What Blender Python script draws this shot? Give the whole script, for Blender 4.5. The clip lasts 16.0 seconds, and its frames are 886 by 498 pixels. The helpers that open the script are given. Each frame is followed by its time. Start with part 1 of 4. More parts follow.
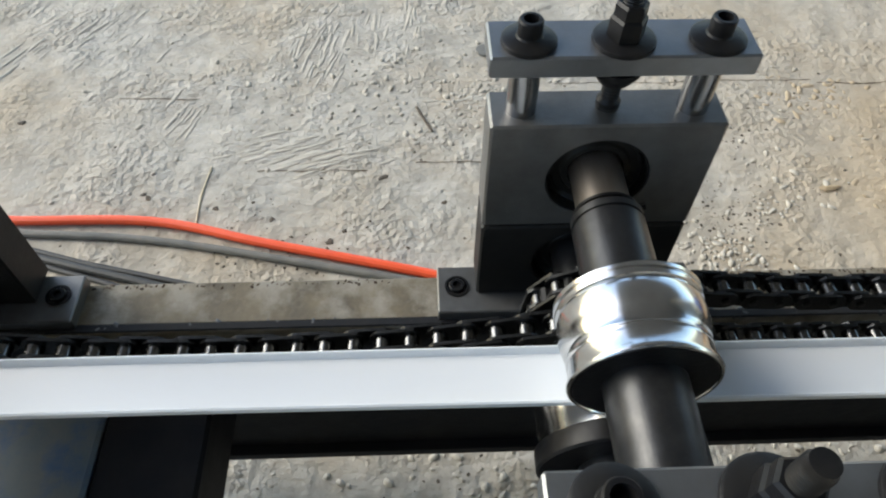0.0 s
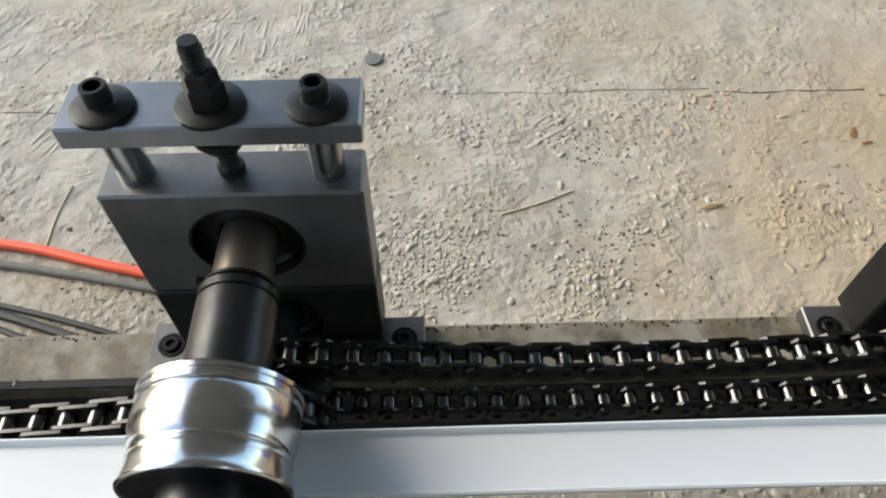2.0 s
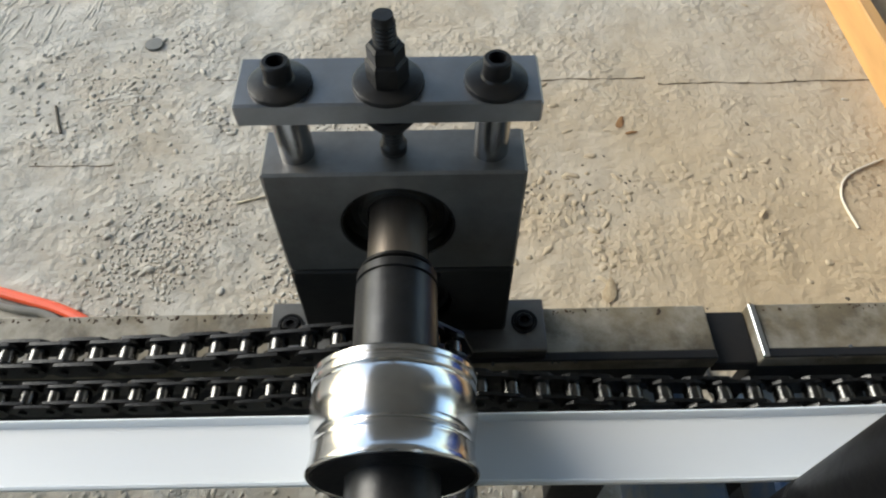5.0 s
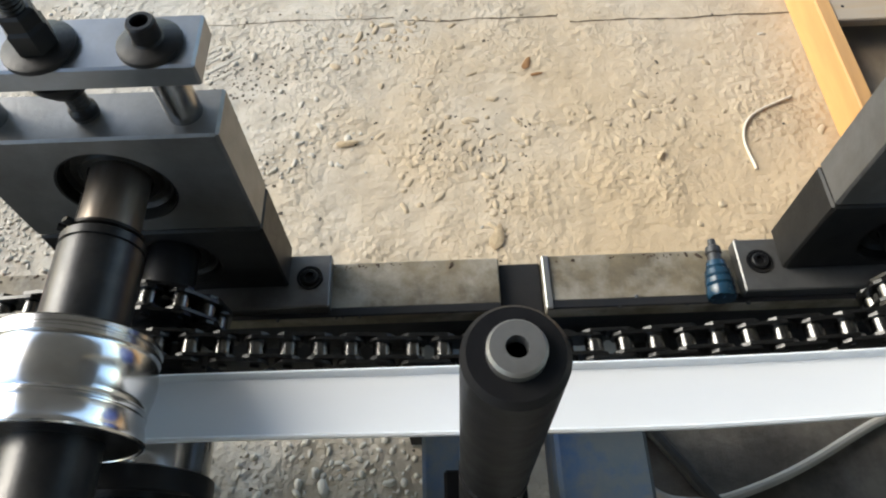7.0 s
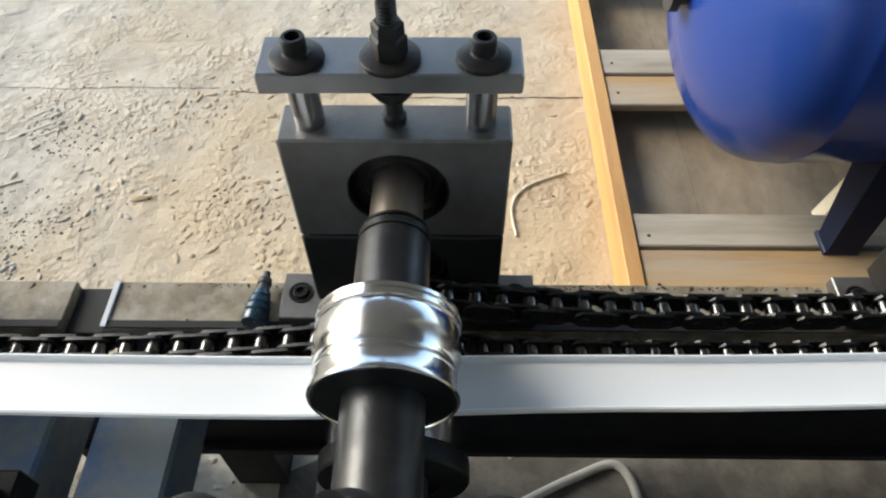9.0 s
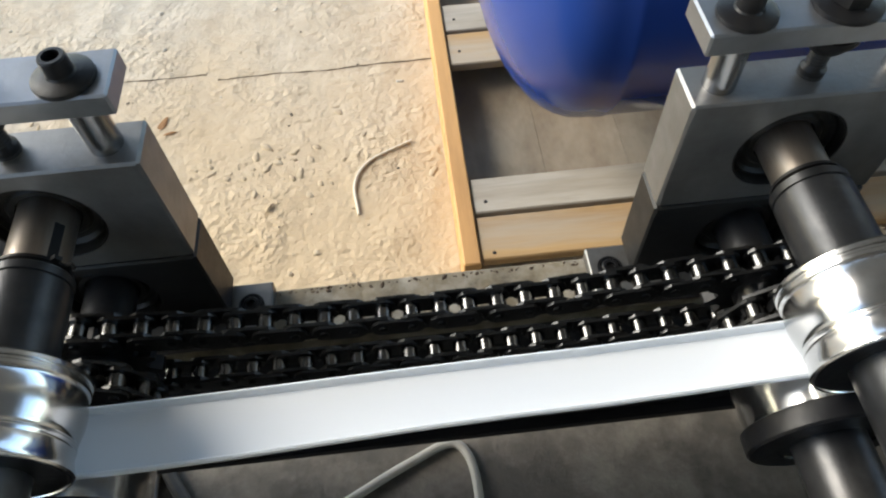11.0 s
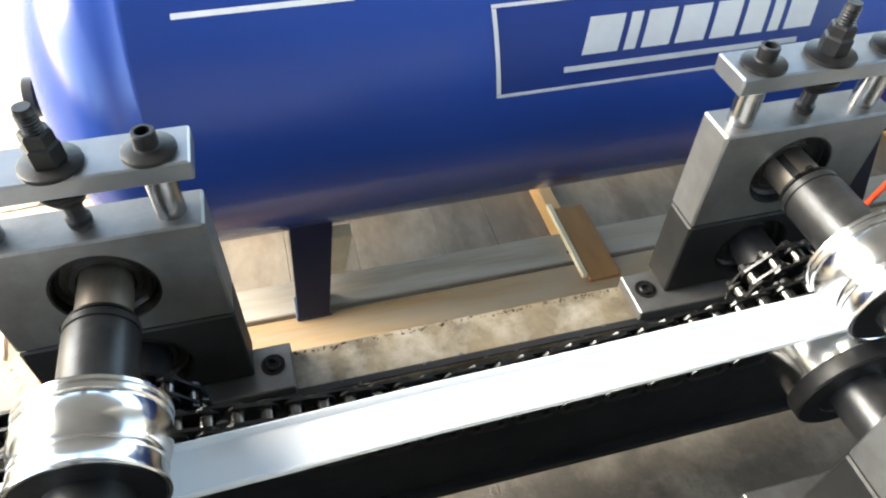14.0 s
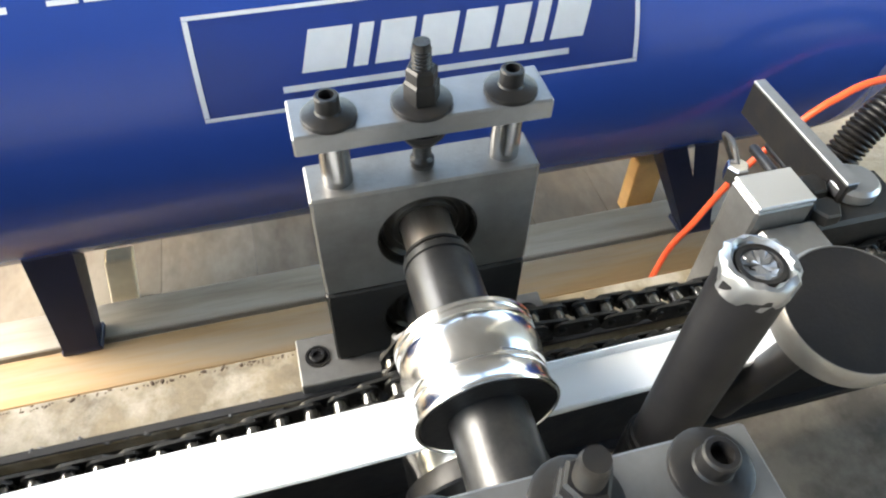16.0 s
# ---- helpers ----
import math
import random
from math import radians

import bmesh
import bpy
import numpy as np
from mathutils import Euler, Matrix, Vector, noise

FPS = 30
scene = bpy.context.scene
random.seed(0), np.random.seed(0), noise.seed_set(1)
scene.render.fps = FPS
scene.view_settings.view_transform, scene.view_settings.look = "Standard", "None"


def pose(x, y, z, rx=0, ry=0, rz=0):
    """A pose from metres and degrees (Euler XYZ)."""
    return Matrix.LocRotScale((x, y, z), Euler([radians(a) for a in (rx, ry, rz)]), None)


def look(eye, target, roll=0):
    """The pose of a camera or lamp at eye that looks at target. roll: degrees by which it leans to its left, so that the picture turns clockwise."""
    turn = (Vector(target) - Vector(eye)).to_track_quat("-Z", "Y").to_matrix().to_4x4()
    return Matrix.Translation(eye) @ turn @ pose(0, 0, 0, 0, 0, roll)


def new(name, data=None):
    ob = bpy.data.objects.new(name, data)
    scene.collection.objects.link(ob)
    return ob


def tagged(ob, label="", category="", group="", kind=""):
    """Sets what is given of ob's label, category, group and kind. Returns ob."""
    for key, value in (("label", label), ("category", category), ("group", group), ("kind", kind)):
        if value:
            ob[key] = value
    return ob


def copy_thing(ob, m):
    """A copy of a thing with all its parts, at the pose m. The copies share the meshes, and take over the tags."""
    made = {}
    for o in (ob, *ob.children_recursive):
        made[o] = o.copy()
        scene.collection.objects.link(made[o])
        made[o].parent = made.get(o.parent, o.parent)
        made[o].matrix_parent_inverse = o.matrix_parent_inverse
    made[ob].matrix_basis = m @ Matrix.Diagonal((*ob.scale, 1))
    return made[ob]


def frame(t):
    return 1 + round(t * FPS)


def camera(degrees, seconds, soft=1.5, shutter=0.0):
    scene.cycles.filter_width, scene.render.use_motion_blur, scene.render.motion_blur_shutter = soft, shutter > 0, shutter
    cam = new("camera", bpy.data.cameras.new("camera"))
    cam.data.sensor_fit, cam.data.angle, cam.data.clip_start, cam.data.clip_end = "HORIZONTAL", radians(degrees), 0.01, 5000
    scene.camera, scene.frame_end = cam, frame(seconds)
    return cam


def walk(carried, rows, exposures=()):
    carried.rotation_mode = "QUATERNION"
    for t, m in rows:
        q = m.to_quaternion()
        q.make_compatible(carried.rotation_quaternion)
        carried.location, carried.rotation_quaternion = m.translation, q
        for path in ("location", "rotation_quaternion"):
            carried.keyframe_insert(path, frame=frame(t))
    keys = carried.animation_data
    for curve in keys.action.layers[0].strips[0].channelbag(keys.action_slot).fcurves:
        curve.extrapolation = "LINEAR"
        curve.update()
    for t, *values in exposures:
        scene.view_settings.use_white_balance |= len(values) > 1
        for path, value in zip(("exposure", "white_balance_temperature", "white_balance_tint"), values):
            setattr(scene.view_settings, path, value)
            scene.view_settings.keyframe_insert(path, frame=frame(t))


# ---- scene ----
cam = camera(65.5, 16.0, soft=2.1)
PATH = [
    (0, (-0.111, -0.305, 0.458), (-0.051, 0.91, -1.13), 1.0),
    (0.5, (-0.063, -0.293, 0.463), (0.0, 0.961, -1.094), -0.4),
    (1, (-0.013, -0.277, 0.453), (0.049, 0.953, -1.123), 1.3),
    (1.5, (0.043, -0.261, 0.458), (0.09, 0.952, -1.131), 0.6),
    (2, (0.111, -0.249, 0.46), (0.152, 0.939, -1.148), 0.2),
    (2.5, (0.174, -0.236, 0.461), (0.286, 0.933, -1.158), -0.6),
    (2.8, (0.213, -0.23, 0.459), (0.358, 0.933, -1.163), -0.4),
    (3, (0.241, -0.238, 0.461), (0.385, 0.926, -1.16), -0.2),
    (3.5, (0.327, -0.246, 0.463), (0.358, 0.927, -1.157), -2.1),
    (4, (0.411, -0.263, 0.467), (0.414, 0.956, -1.118), -0.6),
    (4.3, (0.444, -0.264, 0.466), (0.439, 0.947, -1.127), -1.2),
    (4.5, (0.467, -0.258, 0.46), (0.458, 0.94, -1.141), -1.5),
    (4.7, (0.492, -0.248, 0.455), (0.517, 0.934, -1.158), 0.1),
    (6.8, (0.677, -0.242, 0.457), (0.639, 0.764, -1.271), -4.1),
    (7, (0.695, -0.239, 0.459), (0.687, 0.767, -1.27), -2.5),
    (7.5, (0.731, -0.24, 0.461), (0.744, 0.682, -1.314), -1.9),
    (8, (0.82, -0.282, 0.468), (0.668, 0.707, -1.264), -5.7),
    (8.3, (0.871, -0.29, 0.469), (0.778, 0.801, -1.204), -3.1),
    (8.5, (0.907, -0.301, 0.478), (0.865, 0.874, -1.14), -1.9),
    (8.6, (0.942, -0.308, 0.472), (0.901, 0.908, -1.115), -1.2),
    (10.8, (1.209, -0.265, 0.464), (1.256, 0.854, -1.193), -2.6),
    (11, (1.239, -0.262, 0.459), (1.303, 0.838, -1.211), -3.2),
    (11.5, (1.295, -0.255, 0.455), (1.435, 0.823, -1.224), -5.9),
    (12, (1.379, -0.257, 0.457), (1.567, 0.891, -1.17), -6.6),
    (12.5, (1.447, -0.271, 0.471), (1.658, 0.981, -1.074), -4.7),
    (13, (1.524, -0.308, 0.489), (1.827, 0.99, -1.002), -1.2),
    (13.5, (1.564, -0.334, 0.488), (1.883, 0.974, -0.991), -0.2),
    (14, (1.604, -0.325, 0.486), (1.978, 0.966, -0.995), 1.9),
    (14.5, (1.648, -0.318, 0.478), (2.02, 0.947, -1.025), 3.3),
    (15, (1.756, -0.304, 0.481), (2.217, 0.973, -0.988), 5.8),
    (15.5, (1.84, -0.29, 0.476), (2.36, 0.935, -1.018), 6.4),
    (16, (1.908, -0.291, 0.471), (2.263, 0.948, -1.057), 1.7),
]
walk(cam, [(t, look(eye, target, roll)) for t, eye, target, roll in PATH],
     exposures=[(0.0, 1.5, 6850, 5), (1.0, 1.5, 6900, 5), (2.7, 1.56, 7200, 6), (4.5, 1.45, 6950, 4), (7.0, 1.9, 7000, 6), (8.5, 1.9, 7050, 6), (11.0, 2.05, 6950, 6), (12.5, 2.4, 6500, 6), (13.5, 3.15, 7000, 6), (16.0, 3.55, 7300, 7)])

# ---- world and light: an open-sided shed under an overcast sky ----
world = bpy.data.worlds.new("sky")
scene.world = world
world.use_nodes = True
wn = world.node_tree
sky = wn.nodes.new("ShaderNodeTexSky")
sky.sky_type, sky.sun_disc = "NISHITA", False
sky.sun_elevation, sky.sun_rotation = radians(34), radians(-72)
wn.links.new(sky.outputs[0], wn.nodes["Background"].inputs[0])
wn.nodes["Background"].inputs[1].default_value = 0.15
sun = new("sun", bpy.data.lights.new("sun", "SUN"))
sun.data.energy, sun.data.angle, sun.data.color = 1.0, radians(30), (1.0, 0.975, 0.94)
sun.matrix_world = look((-6, 2, 4.2), (0, 0, 0))

# ---- materials ----


def material(name, base, rough=0.5, metal=0.0, second=None, scale=20.0, amount=0.5, bump=0.0, bump_scale=200.0,
             rough_var=0.1, stretch=(1, 1, 1), third=None, third_scale=3.0, third_amount=0.4, coat=0.0, random_tint=0.0, detail=6, spec=0.5):
    m = bpy.data.materials.new(name)
    m.use_nodes = True
    t = m.node_tree
    b = t.nodes["Principled BSDF"]
    b.inputs["Metallic"].default_value = metal
    b.inputs["Coat Weight"].default_value = coat
    b.inputs["Specular IOR Level"].default_value = spec
    geo = t.nodes.new("ShaderNodeTexCoord")
    mp = t.nodes.new("ShaderNodeMapping")
    mp.inputs["Scale"].default_value = stretch
    t.links.new(geo.outputs["Object"], mp.inputs[0])

    def tex(s, d=detail):
        n = t.nodes.new("ShaderNodeTexNoise")
        n.inputs["Scale"].default_value, n.inputs["Detail"].default_value = s, d
        n.inputs["Roughness"].default_value = 0.65
        t.links.new(mp.outputs[0], n.inputs[0])
        return n.outputs[0]

    def ramp(v, lo, hi):
        n = t.nodes.new("ShaderNodeMapRange")
        n.inputs[1].default_value, n.inputs[2].default_value = lo, hi
        t.links.new(v, n.inputs[0])
        return n.outputs[0]

    def mix(f, a, c):
        n = t.nodes.new("ShaderNodeMix")
        n.data_type = "RGBA"
        for v, k in ((f, 0), (a, 6), (c, 7)):
            if isinstance(v, (tuple, float)):
                n.inputs[k].default_value = (*v, 1) if isinstance(v, tuple) else v
            else:
                t.links.new(v, n.inputs[k])
        return n.outputs[2]

    def mul(v, k):
        n = t.nodes.new("ShaderNodeMath")
        n.operation = "MULTIPLY"
        n.inputs[1].default_value = k
        t.links.new(v, n.inputs[0])
        return n.outputs[0]

    grain = tex(scale)
    colour = mix(mul(ramp(grain, 0.35, 0.7), amount), base, second or tuple(c * 0.6 for c in base))
    if third:
        colour = mix(mul(ramp(tex(third_scale, 5), 0.45, 0.65), third_amount), colour, third)
    if random_tint:
        oi = t.nodes.new("ShaderNodeObjectInfo")
        colour = mix(mul(oi.outputs["Random"], random_tint), colour, tuple(c * 0.45 for c in base))
    t.links.new(colour, b.inputs["Base Color"])
    rr = t.nodes.new("ShaderNodeMapRange")
    rr.inputs[3].default_value, rr.inputs[4].default_value = max(0.02, rough - rough_var), min(1, rough + rough_var)
    t.links.new(tex(scale * 2.3, 4), rr.inputs[0])
    t.links.new(rr.outputs[0], b.inputs["Roughness"])
    if bump:
        bn = t.nodes.new("ShaderNodeBump")
        bn.inputs["Strength"].default_value, bn.inputs["Distance"].default_value = 1.0, bump
        t.links.new(tex(bump_scale, 8), bn.inputs["Height"])
        t.links.new(bn.outputs[0], b.inputs["Normal"])
    return m


M = {}
M["block"] = material("ground_steel", (0.19, 0.19, 0.188), 0.40, 0.75, (0.105, 0.105, 0.10), 30, 0.7, 0.0002, 300, third=(0.10, 0.088, 0.075), third_scale=12, third_amount=0.45)
M["dark_steel"] = material("blackened_steel", (0.018, 0.018, 0.018), 0.5, 0.5, (0.010, 0.010, 0.010), 30, 0.6, 0.0002, 300, third=(0.05, 0.044, 0.037), third_scale=14, third_amount=0.4, spec=0.3)
M["plate"] = material("zinc_plated_steel", (0.235, 0.245, 0.26), 0.34, 0.85, (0.15, 0.157, 0.167), 45, 0.5, 0.0001, 400, third=(0.18, 0.17, 0.16), third_scale=15)
M["pillar"] = material("bright_turned_steel", (0.40, 0.40, 0.40), 0.24, 1.0, (0.30, 0.30, 0.30), 40, 0.4, rough_var=0.03)
M["oxide"] = material("black_oxide", (0.007, 0.007, 0.008), 0.38, 0.0, (0.004, 0.004, 0.004), 80, 0.6, 0.0002, 350, third=(0.02, 0.018, 0.015), third_scale=40, spec=0.18)
M["sleeve"] = material("oiled_black_steel", (0.026, 0.027, 0.029), 0.33, 0.6, (0.012, 0.012, 0.012), 60, 0.6, 0.00015, 250, third=(0.11, 0.105, 0.10), third_scale=20, third_amount=0.3)
M["journal"] = material("worn_shaft_steel", (0.33, 0.29, 0.25), 0.34, 0.9, (0.16, 0.12, 0.09), 50, 0.7, 0.0001, 300, stretch=(1, 0.2, 1))
M["chrome"] = material("polished_roll_steel", (0.66, 0.66, 0.66), 0.18, 1.0, (0.45, 0.445, 0.43), 40, 0.7, 0.00006, 60, 0.07, third=(0.45, 0.43, 0.40), third_scale=25, third_amount=0.4)
M["bearing"] = material("bearing_grease", (0.008, 0.008, 0.008), 0.4, 0.0, (0.02, 0.017, 0.013), 60, 0.6, 0.0003, 200, spec=0.2)
M["chain"] = material("oily_chain_steel", (0.05, 0.05, 0.05), 0.3, 0.9, (0.03, 0.03, 0.03), 150, 0.7, 0.0001, 500, random_tint=0.5)
M["roller"] = material("bright_chain_roller", (0.17, 0.168, 0.162), 0.22, 1.0, (0.05, 0.05, 0.05), 120, 0.6, 0.0001, 400)
M["strip"] = material("white_coated_sheet", (0.66, 0.68, 0.70), 0.35, 0.0, (0.57, 0.60, 0.63), 9, 0.5, 0.00004, 150, stretch=(0.15, 1, 1))
M["bed"] = material("rusty_mill_scale", (0.185, 0.148, 0.092), 0.6, 0.05, (0.055, 0.046, 0.032), 22, 0.9, 0.0012, 90, third=(0.27, 0.245, 0.20), third_scale=26, third_amount=0.95)
M["dark"] = material("near_black", (0.010, 0.011, 0.014), 0.6, 0.0, (0.026, 0.023, 0.020), 15, 0.7, 0.0005, 120, spec=0.2)
M["blue_beam"] = material("worn_blue_paint", (0.13, 0.175, 0.21), 0.5, 0.0, (0.22, 0.22, 0.205), 18, 0.9, 0.0005, 100, third=(0.025, 0.11, 0.29), third_scale=24, third_amount=0.7)
M["wood"] = material("pallet_wood", (0.44, 0.28, 0.125), 0.75, 0.0, (0.25, 0.145, 0.062), 18, 0.95, 0.0012, 60, stretch=(0.10, 1, 1), third=(0.37, 0.33, 0.27), third_scale=12, third_amount=0.8, random_tint=0.3)
M["wood_y"] = material("pallet_bearer_wood", (0.56, 0.31, 0.11), 0.7, 0.0, (0.32, 0.165, 0.06), 14, 0.8, 0.0008, 60, stretch=(1, 0.12, 1), third=(0.30, 0.17, 0.07), third_scale=6)
M["tank"] = material("glossy_blue_enamel", (0.014, 0.042, 0.20), 0.21, 0.0, (0.016, 0.050, 0.24), 4, 0.6, 0.0003, 6, 0.05, coat=0.0, spec=0.4)
M["foot"] = material("dark_blue_paint", (0.007, 0.016, 0.05), 0.4, 0.0, (0.015, 0.02, 0.06), 20, 0.6, 0.0002, 80)
M["sticker"] = material("sticker_blue", (0.018, 0.05, 0.24), 0.35, 0.0, (0.015, 0.05, 0.30), 10, 0.5)
M["white"] = material("sticker_white", (0.72, 0.74, 0.76), 0.45, 0.0, (0.55, 0.57, 0.60), 25, 0.5)
M["black"] = material("black_plastic", (0.02, 0.02, 0.022), 0.4, 0.0, (0.04, 0.04, 0.04), 40, 0.5)
M["orange"] = material("orange_rubber_cable", (0.85, 0.10, 0.03), 0.45, 0.0, (0.7, 0.07, 0.02), 30, 0.5)
M["grey_cable"] = material("dusty_grey_cable", (0.13, 0.13, 0.12), 0.7, 0.0, (0.24, 0.22, 0.19), 30, 0.7)
M["rope"] = material("pale_hose", (0.30, 0.285, 0.26), 0.6, 0.0, (0.25, 0.23, 0.2), 30, 0.6)
M["wire"] = material("pale_wire", (0.60, 0.55, 0.45), 0.5, 0.2, (0.55, 0.5, 0.42), 60, 0.5)
M["stone"] = material("concrete_chips", (0.47, 0.44, 0.38), 0.95, 0.0, (0.33, 0.30, 0.25), 60, 0.7, 0.0006, 300)
M["speck"] = material("dark_grit", (0.10, 0.08, 0.06), 0.9, 0.0, (0.04, 0.035, 0.03), 90, 0.7, 0.0005, 300)
M["straw"] = material("dry_straw", (0.66, 0.58, 0.42), 0.7, 0.0, (0.50, 0.42, 0.28), 40, 0.6)
M["dusty_stone"] = material("dusty_tan_stone", (0.43, 0.35, 0.245), 0.95, 0.0, (0.31, 0.24, 0.155), 60, 0.7, 0.0006, 300)
M["rust_crust"] = material("dark_rust_crust", (0.055, 0.032, 0.018), 0.9, 0.0, (0.02, 0.014, 0.01), 70, 0.7, 0.0005, 300)
M["grease_lump"] = material("gritty_black_grease", (0.02, 0.02, 0.021), 0.4, 0.0, (0.10, 0.105, 0.11), 45, 0.7, 0.0003, 300)
M["chip"] = material("tan_stone_chip", (0.46, 0.36, 0.23), 0.9, 0.0, (0.28, 0.20, 0.12), 120, 0.8, 0.001, 250)
M["grime_shade"] = material("grimy_shaded_concrete", (0.17, 0.15, 0.125), 0.9, 0.0, (0.09, 0.078, 0.064), 14, 0.8, 0.004, 34, third=(0.26, 0.235, 0.20), third_scale=7, third_amount=0.5)
M["post_black"] = material("oily_black_post", (0.005, 0.005, 0.006), 0.45, 0.0, (0.012, 0.012, 0.012), 40, 0.6, 0.0002, 200, spec=0.1)
M["rust_wood"] = material("dark_orange_wood", (0.34, 0.17, 0.055), 0.8, 0.0, (0.18, 0.085, 0.03), 20, 0.8, 0.0008, 60, stretch=(1, 0.12, 1))
M["rust"] = material("rusty_brown_bits", (0.26, 0.13, 0.05), 0.9, 0.0, (0.12, 0.06, 0.025), 70, 0.7, 0.0008, 200)
M["wood_grey"] = material("weathered_grey_wood", (0.36, 0.31, 0.245), 0.8, 0.0, (0.165, 0.135, 0.10), 18, 0.95, 0.0012, 60, stretch=(0.10, 1, 1), third=(0.43, 0.40, 0.35), third_scale=12, third_amount=0.6)
M["wood_deck"] = material("grimy_brown_wood", (0.23, 0.17, 0.11), 0.85, 0.0, (0.10, 0.082, 0.062), 9, 0.95, 0.0010, 60, stretch=(1, 0.5, 1), third=(0.32, 0.27, 0.20), third_scale=8, third_amount=0.8, random_tint=0.35)
M["dark_cable"] = material("black_rubber_cable", (0.018, 0.018, 0.018), 0.55, 0.0, (0.06, 0.056, 0.05), 30, 0.5)
M["oil"] = material("oily_shaded_concrete", (0.085, 0.074, 0.060), 0.7, 0.0, (0.035, 0.030, 0.025), 12, 0.9, 0.004, 34, third=(0.17, 0.15, 0.125), third_scale=9, third_amount=0.8)
M["roof"] = material("sheet_roof", (0.22, 0.225, 0.23), 0.6, 0.0, (0.16, 0.165, 0.17), 1.5, 0.6, 0.003, 8)
M["wall"] = material("plastered_wall", (0.42, 0.40, 0.37), 0.9, 0.0, (0.33, 0.31, 0.28), 2, 0.6, 0.003, 20)
M["bottle"] = material("teal_plastic", (0.008, 0.036, 0.066), 0.25, 0.0, (0.005, 0.018, 0.03), 60, 0.5)
M["crack"] = material("dark_joint", (0.06, 0.042, 0.025), 0.95, 0.0, (0.15, 0.11, 0.07), 40, 0.7)
M["alu"] = material("raw_aluminium", (0.50, 0.51, 0.52), 0.28, 0.9, (0.44, 0.44, 0.44), 12, 0.3, rough_var=0.03)


def floor_material():
    m = material("dusty_concrete", (0.48, 0.452, 0.40), 0.92, 0.0, (0.28, 0.258, 0.218), 16, 0.9, 0.0055, 34, 0.05,
                 third=(0.37, 0.305, 0.22), third_scale=2.6, third_amount=0.75, detail=10)
    t = m.node_tree
    b = t.nodes["Principled BSDF"]
    tc = next(n for n in t.nodes if n.bl_idname == "ShaderNodeTexCoord")
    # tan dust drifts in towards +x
    sx = t.nodes.new("ShaderNodeSeparateXYZ")
    t.links.new(tc.outputs["Object"], sx.inputs[0])
    wob = t.nodes.new("ShaderNodeTexNoise")
    wob.inputs["Scale"].default_value = 3.5
    t.links.new(tc.outputs["Object"], wob.inputs[0])
    ad = t.nodes.new("ShaderNodeMath")
    ad.operation = "ADD"
    t.links.new(sx.outputs[0], ad.inputs[0])
    t.links.new(wob.outputs[0], ad.inputs[1])
    rg = t.nodes.new("ShaderNodeMapRange")
    rg.inputs[1].default_value, rg.inputs[2].default_value, rg.inputs[4].default_value = 0.65, 1.5, 0.9
    t.links.new(ad.outputs[0], rg.inputs[0])
    mx = t.nodes.new("ShaderNodeMix")
    mx.data_type = "RGBA"
    far = t.nodes.new("ShaderNodeMapRange")
    far.inputs[1].default_value, far.inputs[2].default_value = 0.05, 0.22
    t.links.new(sx.outputs[1], far.inputs[0])
    both = t.nodes.new("ShaderNodeMath")
    both.operation = "MULTIPLY"
    back = t.nodes.new("ShaderNodeMapRange")
    back.inputs[1].default_value, back.inputs[2].default_value, back.inputs[3].default_value, back.inputs[4].default_value = 0.35, 1.0, 1.0, 0.25
    t.links.new(sx.outputs[1], back.inputs[0])
    drift = t.nodes.new("ShaderNodeMath")
    drift.operation = "MULTIPLY"
    t.links.new(far.outputs[0], drift.inputs[0])
    t.links.new(back.outputs[0], drift.inputs[1])
    t.links.new(rg.outputs[0], both.inputs[0])
    t.links.new(drift.outputs[0], both.inputs[1])
    t.links.new(both.outputs[0], mx.inputs[0])
    t.links.new(b.inputs["Base Color"].links[0].from_socket, mx.inputs[6])
    mx.inputs[7].default_value = (0.47, 0.355, 0.22, 1)
    t.links.new(mx.outputs[2], b.inputs["Base Color"])
    # pits and scratches on top of the trowelled relief
    v = t.nodes.new("ShaderNodeTexVoronoi")
    v.inputs["Scale"].default_value = 55
    w = t.nodes.new("ShaderNodeTexNoise")
    w.inputs["Scale"].default_value = 7
    s = t.nodes.new("ShaderNodeMapping")
    s.inputs["Scale"].default_value, s.inputs["Rotation"].default_value = (1, 2.2, 1), (0, 0, 1.1)
    f = t.nodes.new("ShaderNodeTexNoise")
    f.inputs["Scale"].default_value, f.inputs["Detail"].default_value = 26, 7
    for a, c in ((tc.outputs["Object"], v.inputs[0]), (tc.outputs["Object"], w.inputs[0]), (tc.outputs["Object"], s.inputs[0]), (s.outputs[0], f.inputs[0])):
        t.links.new(a, c)
    def node(kind, **kw):
        n = t.nodes.new(kind)
        for key, val in kw.items():
            n.inputs[key].default_value = val
        return n

    def maths(op, a, c):
        n = t.nodes.new("ShaderNodeMath")
        n.operation = op
        for v_, k_ in ((a, 0), (c, 1)):
            if isinstance(v_, float):
                n.inputs[k_].default_value = v_
            else:
                t.links.new(v_, n.inputs[k_])
        return n.outputs[0]

    patch = t.nodes.new("ShaderNodeMapRange")
    patch.inputs[1].default_value, patch.inputs[2].default_value = 0.40, 0.78
    t.links.new(w.outputs[0], patch.inputs[0])
    rough_noise = node("ShaderNodeTexNoise", Scale=95.0, Detail=5.0)
    t.links.new(tc.outputs["Object"], rough_noise.inputs[0])
    pits = t.nodes.new("ShaderNodeTexVoronoi")
    pits.inputs["Scale"].default_value = 21
